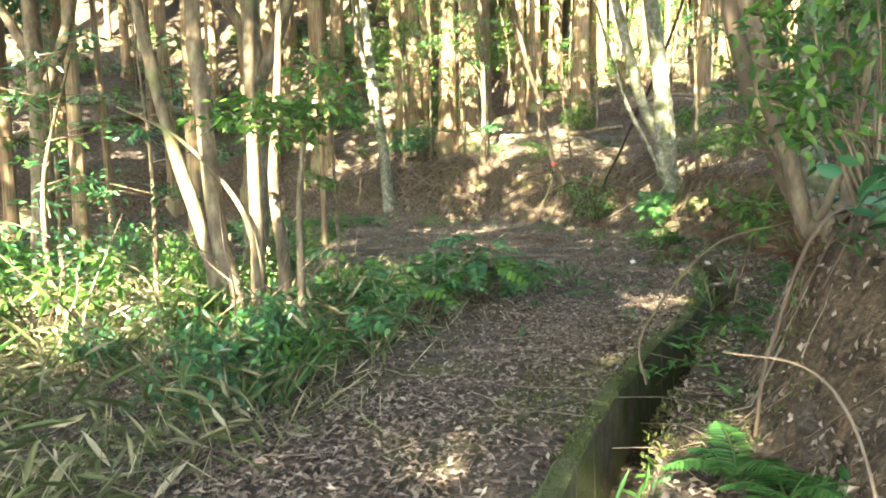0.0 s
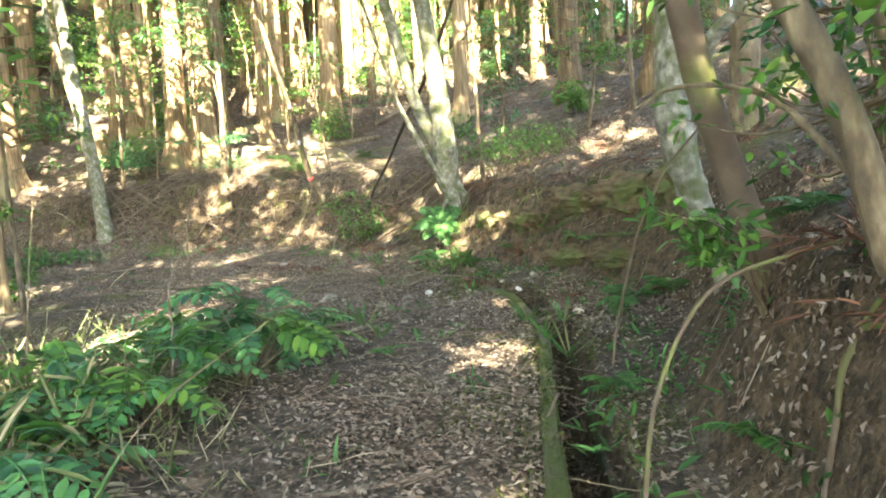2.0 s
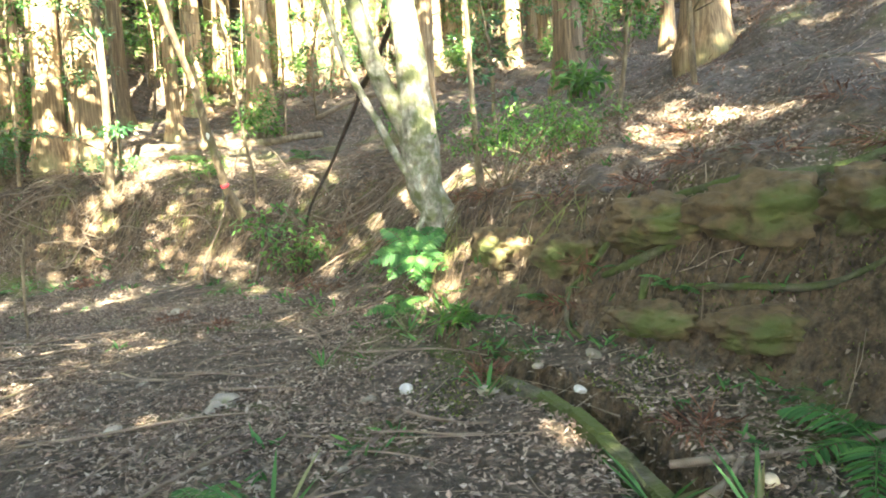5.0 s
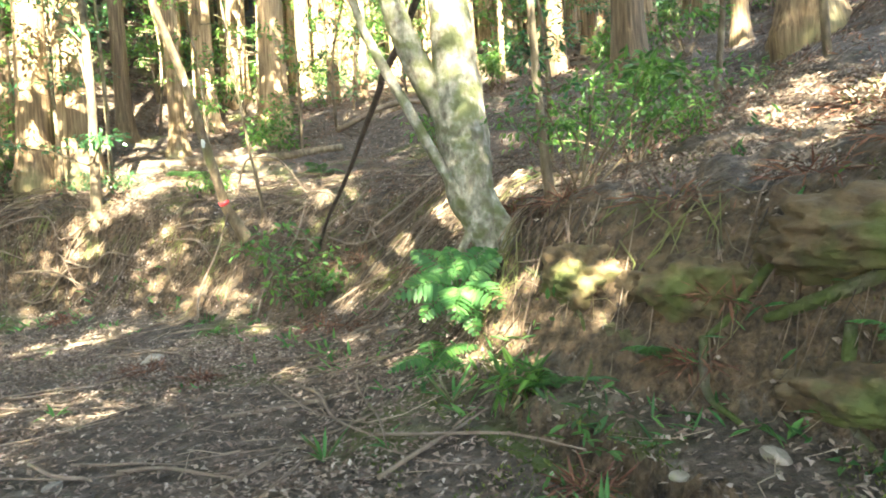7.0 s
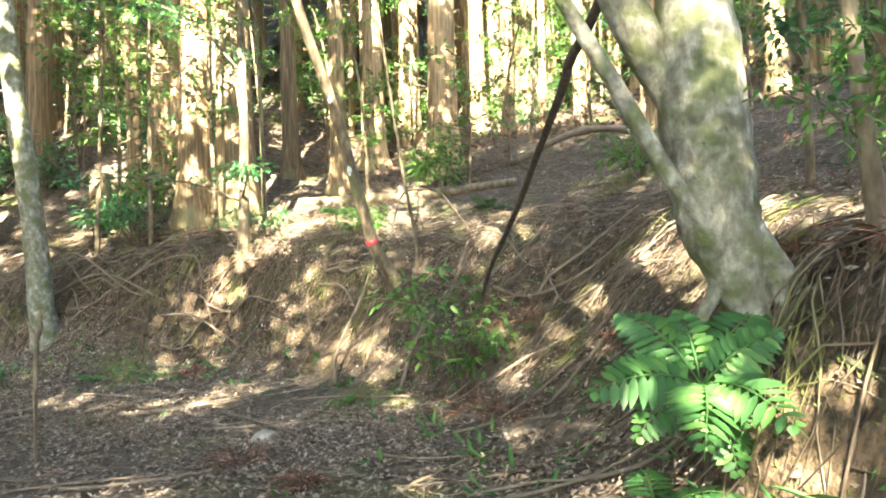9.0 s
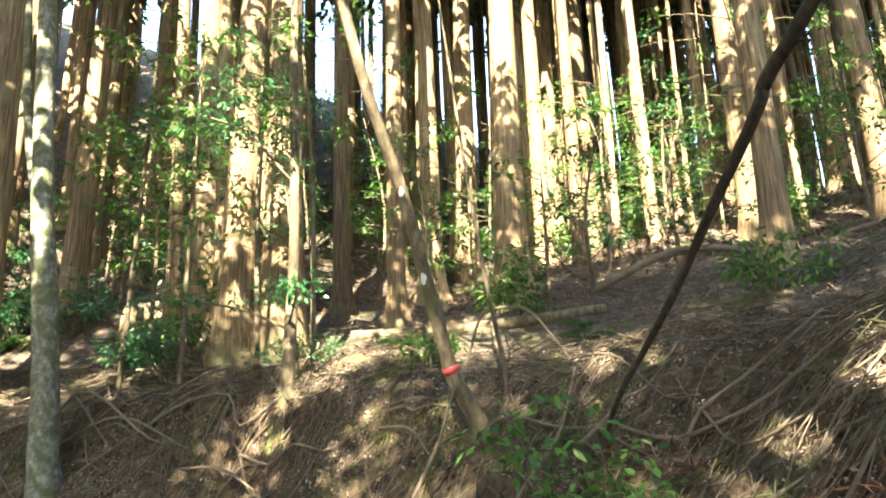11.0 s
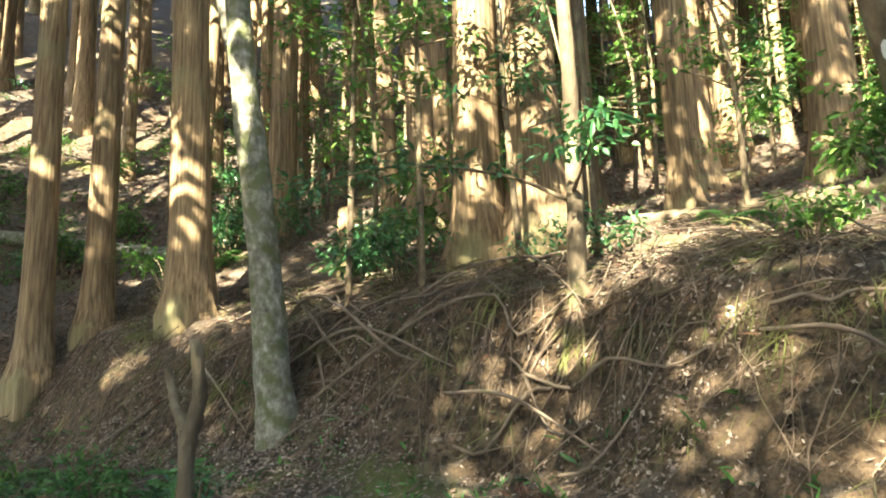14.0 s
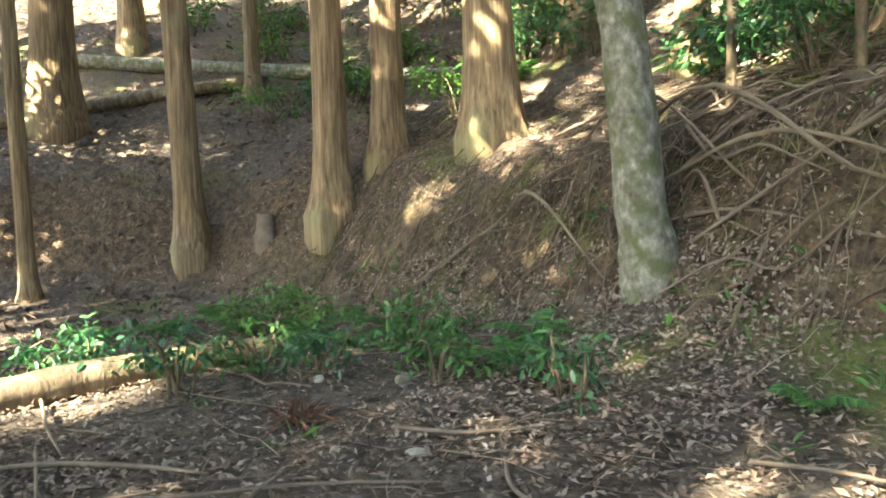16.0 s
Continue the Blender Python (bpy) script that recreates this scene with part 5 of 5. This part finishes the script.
# Lumps of bare ochre earth that stand out of the eroded bank
def outcrop(x, y, z, size, seed, label="bare ochre earth bulging from the eroded bank"):
    bm = bmesh.new()
    bmesh.ops.create_icosphere(bm, subdivisions=5, radius=1)
    for v in bm.verts:
        p = v.co.copy()
        q = p + Vector((seed * 3.1, seed * 1.7, 0))
        k = 1 + 0.34 * noise.noise(q * 1.3) + 0.22 * noise.noise(q * 3.4) + 0.13 * noise.noise(q * 8.0) + 0.05 * noise.noise(q * 19.0)
        k -= 0.14 * max(0.0, noise.noise(Vector((q.x * 0.6, q.y * 0.6, q.z * 4.5))))
        v.co = Vector((p.x * size[0], p.y * size[1], p.z * size[2])) * k
    me = bpy.data.meshes.new("earth_outcrop")
    bm.to_mesh(me)
    bm.free()
    me.materials.append(CLAY)
    me.polygons.foreach_set("use_smooth", [True] * len(me.polygons))
    ob = new("earth_outcrop", me)
    ob.location = (x, y, z)
    ob.rotation_euler = (0.1, 0, -0.95 + 0.2 * math.sin(seed))
    tagged(ob, label, "earth bank", "bare earth of the bank")


for i, (x, y, up, size) in enumerate(((0.3, 10.2, -0.1, (0.5, 0.24, 0.2)), (0.72, 9.66, -0.14, (0.46, 0.24, 0.22)), (-0.28, 10.85, -0.12, (0.36, 0.2, 0.2)), (-0.72, 11.4, -0.14, (0.3, 0.18, 0.2)), (1.1, 9.1, -0.2, (0.4, 0.26, 0.22)), (0.12, 9.95, -0.12, (0.4, 0.2, 0.14)), (0.55, 9.35, -0.12, (0.36, 0.2, 0.13)))):
    outcrop(x, y, ground(x, y) + up, size, i + 1)

# Dry stalks and suckers in the bamboo grass and round the many-stemmed tree
own = np.random.default_rng(78)
for i in range(30):
    x, y = own.uniform(-5.2, -2.5), own.uniform(3.0, 6.0)
    a, l, r = own.uniform(0, 6.283), own.uniform(0.6, 1.7), own.uniform(0.004, 0.01)
    tip = own.uniform(0.2, 0.9)
    pts = [(x, y, ground(x, y) - 0.03)] + [(x + math.cos(a) * l * tip * k + own.normal(0, 0.04), y + math.sin(a) * l * tip * k + own.normal(0, 0.04), ground(x, y) + l * (1 - tip * 0.6) * k ** 0.8) for k in (0.35, 0.7, 1.0)]
    branch(pts, (r, r * 0.9, r * 0.4), "thin dry stalk standing in the bamboo grass", "dry_stalk", (DEAD, BROWN)[i % 2], "stalk", 5)

# Forked stake beside the path
stake = thing("forked_stake", on(-5.55, 13.0), "forked dead sapling standing on the path", "dead sapling")
sz = ground(-5.55, 13.0)
for i, (pts, rr) in enumerate((([(0, 0.02, -0.2), (0.0, 0, 0.3), (0.02, 0, 0.83 - sz)], (0.015, 0.0135, 0.0175)), ([(0.012, 0, 0.74 - sz), (0.022, 0, 0.81 - sz), (0.05, 0, 0.89 - sz), (0.06, -0.02, 1.0 - sz)], (0.012, 0.0165, 0.014, 0.012)),
                               ([(0.015, 0, 0.76 - sz), (0.01, 0, 0.83 - sz), (-0.05, 0.02, 0.88 - sz), (-0.09, 0.03, 0.95 - sz)], (0.012, 0.014, 0.01, 0.007)))):
    g = Geo()
    tube(g, smooth_line(pts, 6), rr, 10, 0.16, i)
    part("stem" if i == 0 else "fork", g, BROWN, stake)

# Cut stump on the slope, broken stump at the far bank
for x, y, r, h in ((-9.9, 18.7, 0.16, 0.75), (-14.4, 16.4, 0.1, 0.3)):
    stump = thing("tree_stump", on(x, y), "old cut tree stump on the slope", "stump", "stumps")
    part("stump_wood", trunk_geo(r, h, (0, 0), 1.4, 0, 12, int(r * 100), 0.9), CEDAR if h > 0.5 else DEAD, stump)


# ---- litter on the ground ----
def rootlets():
    """Fine roots that hang down the eroded face."""
    own = np.random.default_rng(5)
    g = Geo()
    line = np.array([b[:2] for b in BANK])
    for i in range(420):
        j = own.integers(9, 15) if i % 3 else own.integers(7, 10)
        k = own.uniform()
        a, b = line[j], line[j + 1]
        out = np.array([(b - a)[1], -(b - a)[0]])
        out = out / np.linalg.norm(out)
        width = BANK[j][3] * (1 - k) + BANK[j + 1][3] * k
        start = own.uniform(0.55, 1.15)
        reach = own.uniform(0.25, 0.8)
        drift = own.normal(0, 0.32)
        tangent = (b - a) / np.linalg.norm(b - a)
        pts = []
        for s in np.linspace(0, 1, 5):
            q = a + (b - a) * k + out * width * (start - reach * s) + tangent * drift * s + own.normal(0, 0.03, 2)
            pts.append((q[0], q[1], ground(q[0], q[1]) + 0.02 + own.uniform(0, 0.035)))
        r = own.uniform(0.002, 0.007)
        tube(g, pts, (r, r * 0.4), 4)
    tagged(part("hanging_rootlets", g, ROOT), "matted fine roots hanging down the earth bank", "roots", kind="stuff")


def litter():
    own = np.random.default_rng(6)
    n, close = 330000, 200000
    x, y = own.uniform(-14, 3.5, n), own.uniform(0.8, 21, n)
    x[:close], y[:close] = own.uniform(-5.5, 1.4, close), own.uniform(1.2, 14.5, close)
    d, side, seg, k = nearest(x, y, BANK)
    band = 230000
    x = np.concatenate([x, own.uniform(-15, 2, band - 80000), own.uniform(-14, -5, 80000)])
    y = np.concatenate([y, own.uniform(9, 19.5, band - 80000), own.uniform(11.5, 16.4, 80000)])
    d, side, seg, k = nearest(x, y, BANK)
    inside = (np.arange(len(x)) < n) | (np.arange(len(x)) >= n + band - 80000) | ((side > 0) & (d < 2.6) & ((x < -1.8) | (d > 0.7)))
    x, y, d, side, n = x[inside], y[inside], d[inside], side[inside], int(inside.sum())
    dense = np.where(side < 0, 0.75, np.where((d < 0.75) & (y < 12) & (y > 8.2), 0.16, 1.0)) * np.clip(0.55 + 0.8 * np.sin(1.7 * x + 0.6 * y) * np.sin(1.3 * y - 0.8 * x), 0.25, 1)
    keep = own.uniform(0, 1, n) < dense
    x, y = x[keep], y[keep]
    m = len(x)
    up = normals(x, y) + own.normal(0, 0.33, (m, 3))
    way = np.cross(up, ball(m, own))
    g = Geo()
    at = np.stack([x, y, heights(x, y) + own.uniform(0.006, 0.03, m)], -1)
    leaves(g, at, way, up, own.uniform(0.018, 0.058, m), own.uniform(0.01, 0.028, m), own.uniform(-0.3, 0.6, (m, 1)), simple=True)
    tagged(part("leaf_litter", g, LITTER, smooth=False), "dry brown and grey fallen leaves covering the forest floor", "leaf litter", kind="stuff")
    g = Geo()
    n = 90000
    x, y = own.uniform(-26, 8, n), own.uniform(8, 30, n)
    out = (x < -14) | (y > 21) | ((x > 3.5) & (y > 12))
    x, y = x[out], y[out]
    m = len(x)
    up = normals(x, y) + own.normal(0, 0.4, (m, 3))
    leaves(g, np.stack([x, y, heights(x, y, False) + 0.02], -1), np.cross(up, ball(m, own)), up, own.uniform(0.06, 0.16, m), own.uniform(0.02, 0.06, m), own.uniform(-0.3, 0.6, (m, 1)), simple=True)
    tagged(part("hill_litter", g, HUMUS, smooth=False), "dark brown leaf litter covering the wooded slope", "leaf litter", kind="stuff")
    g = Geo()
    for i in range(3600):
        x, y = own.uniform(-13, 3), own.uniform(1.5, 20)
        a, l, r = own.uniform(0, 6.283), own.uniform(0.1, 0.6), own.uniform(0.0015, 0.005)
        pts = []
        for s in np.linspace(-0.5, 0.5, 4):
            px, py = x + math.cos(a) * l * s + own.normal(0, 0.012), y + math.sin(a) * l * s + own.normal(0, 0.012)
            pts.append((px, py))
        zz = heights(np.array([p[0] for p in pts]), np.array([p[1] for p in pts]), False)
        tube(g, [(p[0], p[1], z + r + own.uniform(0.005, 0.035)) for p, z in zip(pts, zz)], (r, r * 0.6), 4)
    tagged(part("twigs", g, DEAD), "dry twigs strewn over the forest floor", "twigs", kind="stuff")
    g, made = Geo(), 0
    while made < 1700:
        x, y = own.uniform(-13.5, -0.8), own.uniform(10.5, 18.2)
        d, side, seg, k = nearest(np.array([x]), np.array([y]), BANK)
        if side[0] < 0 or not 0.25 < d[0] < 2.4:
            continue
        made += 1
        a, l, r = own.uniform(0, 6.283), own.uniform(0.25, 1.1), own.uniform(0.002, 0.0065)
        s = np.linspace(-0.5, 0.5, 6)
        px, py = x + math.cos(a) * l * s + own.normal(0, 0.035, 6), y + math.sin(a) * l * s + own.normal(0, 0.035, 6)
        arch = own.uniform(0.0, 0.12) * (0.25 - s * s) * 4
        zz = heights(px, py, False) + r + 0.004 + arch
        tube(g, smooth_line([(px[j], py[j], zz[j]) for j in range(6)], 2), (r, r * 0.8, r * 0.4), 5)
    tagged(part("brushwood", g, ROOT), "tangled brown brushwood and suckers on the earth bank", "brushwood", kind="stuff")
    for i, (x, y, s) in enumerate(((-3.95, 12.9, 0.2), (-3.4, 12.6, 0.14), (-2.67, 4.9, 0.22), (-0.35, 10.55, 0.22), (-0.2, 10.6, 0.2), (-1.0, 9.9, 0.12), (-2.7, 13.9, 0.35), (-2.5, 13.7, 0.3), (-9.0, 14.2, 0.14), (-6.3, 15.9, 0.2), (0.3, 3.9, 0.25), (0.4, 4.3, 0.25), (-0.1, 8.7, 0.2), (0.25, 10.6, 0.3), (-0.25, 11.1, 0.3), (0.9, 9.9, 0.32), (-0.75, 11.75, 0.28), (1.3, 9.4, 0.3), (0.6, 10.4, 0.3), (1.7, 8.8, 0.3), (-1.0, 12.3, 0.25), (0.9, 11.2, 0.35), (1.6, 10.4, 0.35), (-2.4, 14.9, 0.3), (-1.7, 13.6, 0.3))):
        g = Geo()
        q = 90
        c = np.array(on(x, y, 0.03))
        off = ball(q, own) * own.uniform(0.1, 1, (q, 1)) * s * (1, 1, 0.3)
        off[:, 2] = np.abs(off[:, 2])
        leaves(g, c + off, off + own.normal(0, 0.05, (q, 3)), np.array([0, 0, 1.0]) + own.normal(0, 0.5, (q, 3)), own.uniform(0.05, 0.14, q), own.uniform(0.006, 0.016, q), 0.1, 0.2)
        tagged(part("dead_cedar_spray", g, RUSSET), "fallen russet cedar spray on the ground", "dead foliage", "dead sprays", "stuff")
    g = Geo()
    n = 60000
    x, y = own.uniform(-16, 5, n), own.uniform(2, 24, n)
    d, side, seg, k = nearest(x, y, BANK)
    keep = (side > 0) & (d > 0.45) & (np.sin(1.3 * x + 0.7) * np.sin(1.1 * y + 0.3 * x) > own.uniform(-0.9, 0.6, n))
    x, y = x[keep], y[keep]
    m = len(x)
    up = normals(x, y) + own.normal(0, 0.5, (m, 3))
    leaves(g, np.stack([x, y, heights(x, y, False) + own.uniform(0.02, 0.05, m)], -1), np.cross(up, ball(m, own)), up, own.uniform(0.05, 0.13, m), own.uniform(0.005, 0.014, m), 0.2, simple=True)
    tagged(part("cedar_needles", g, RUSSET), "reddish-brown shed cedar needles on the slope", "needle litter", kind="stuff")
    g = Geo()
    n = 60000
    x, y = own.uniform(-2.2, 1.4, n), own.uniform(1.5, 12.5, n)
    dd = nearest(x, y, DITCH)[0]
    patch = np.sin(2.3 * x + 1.1 * y) * np.sin(1.9 * y - 1.2 * x) + 0.5 * np.sin(5.3 * x - 3.1 * y)
    keep = ((dd > 0.11) & (dd < 0.75) & (patch > np.where(dd < 0.23, -0.5, 0.05) + 0.05 * y - 0.2)) | ((y > 8.5) & (x > -0.9) & (dd > 0.9) & (patch > 0.35))
    x, y = x[keep], y[keep]
    m = len(x)
    leaves(g, np.stack([x, y, heights(x, y, False) + np.where(nearest(x, y, DITCH)[0] < 0.215, 0.028, 0.005)], -1), np.stack([own.normal(0, 0.5, m), own.normal(0, 0.5, m), np.full(m, 0.6)], -1), ball(m, own), own.uniform(0.012, 0.035, m), own.uniform(0.006, 0.014, m), 0.2, simple=True)
    tagged(part("moss_tufts", g, MOSS), "low tufts of green moss along the gutter", "moss", kind="stuff")


rootlets()
litter()
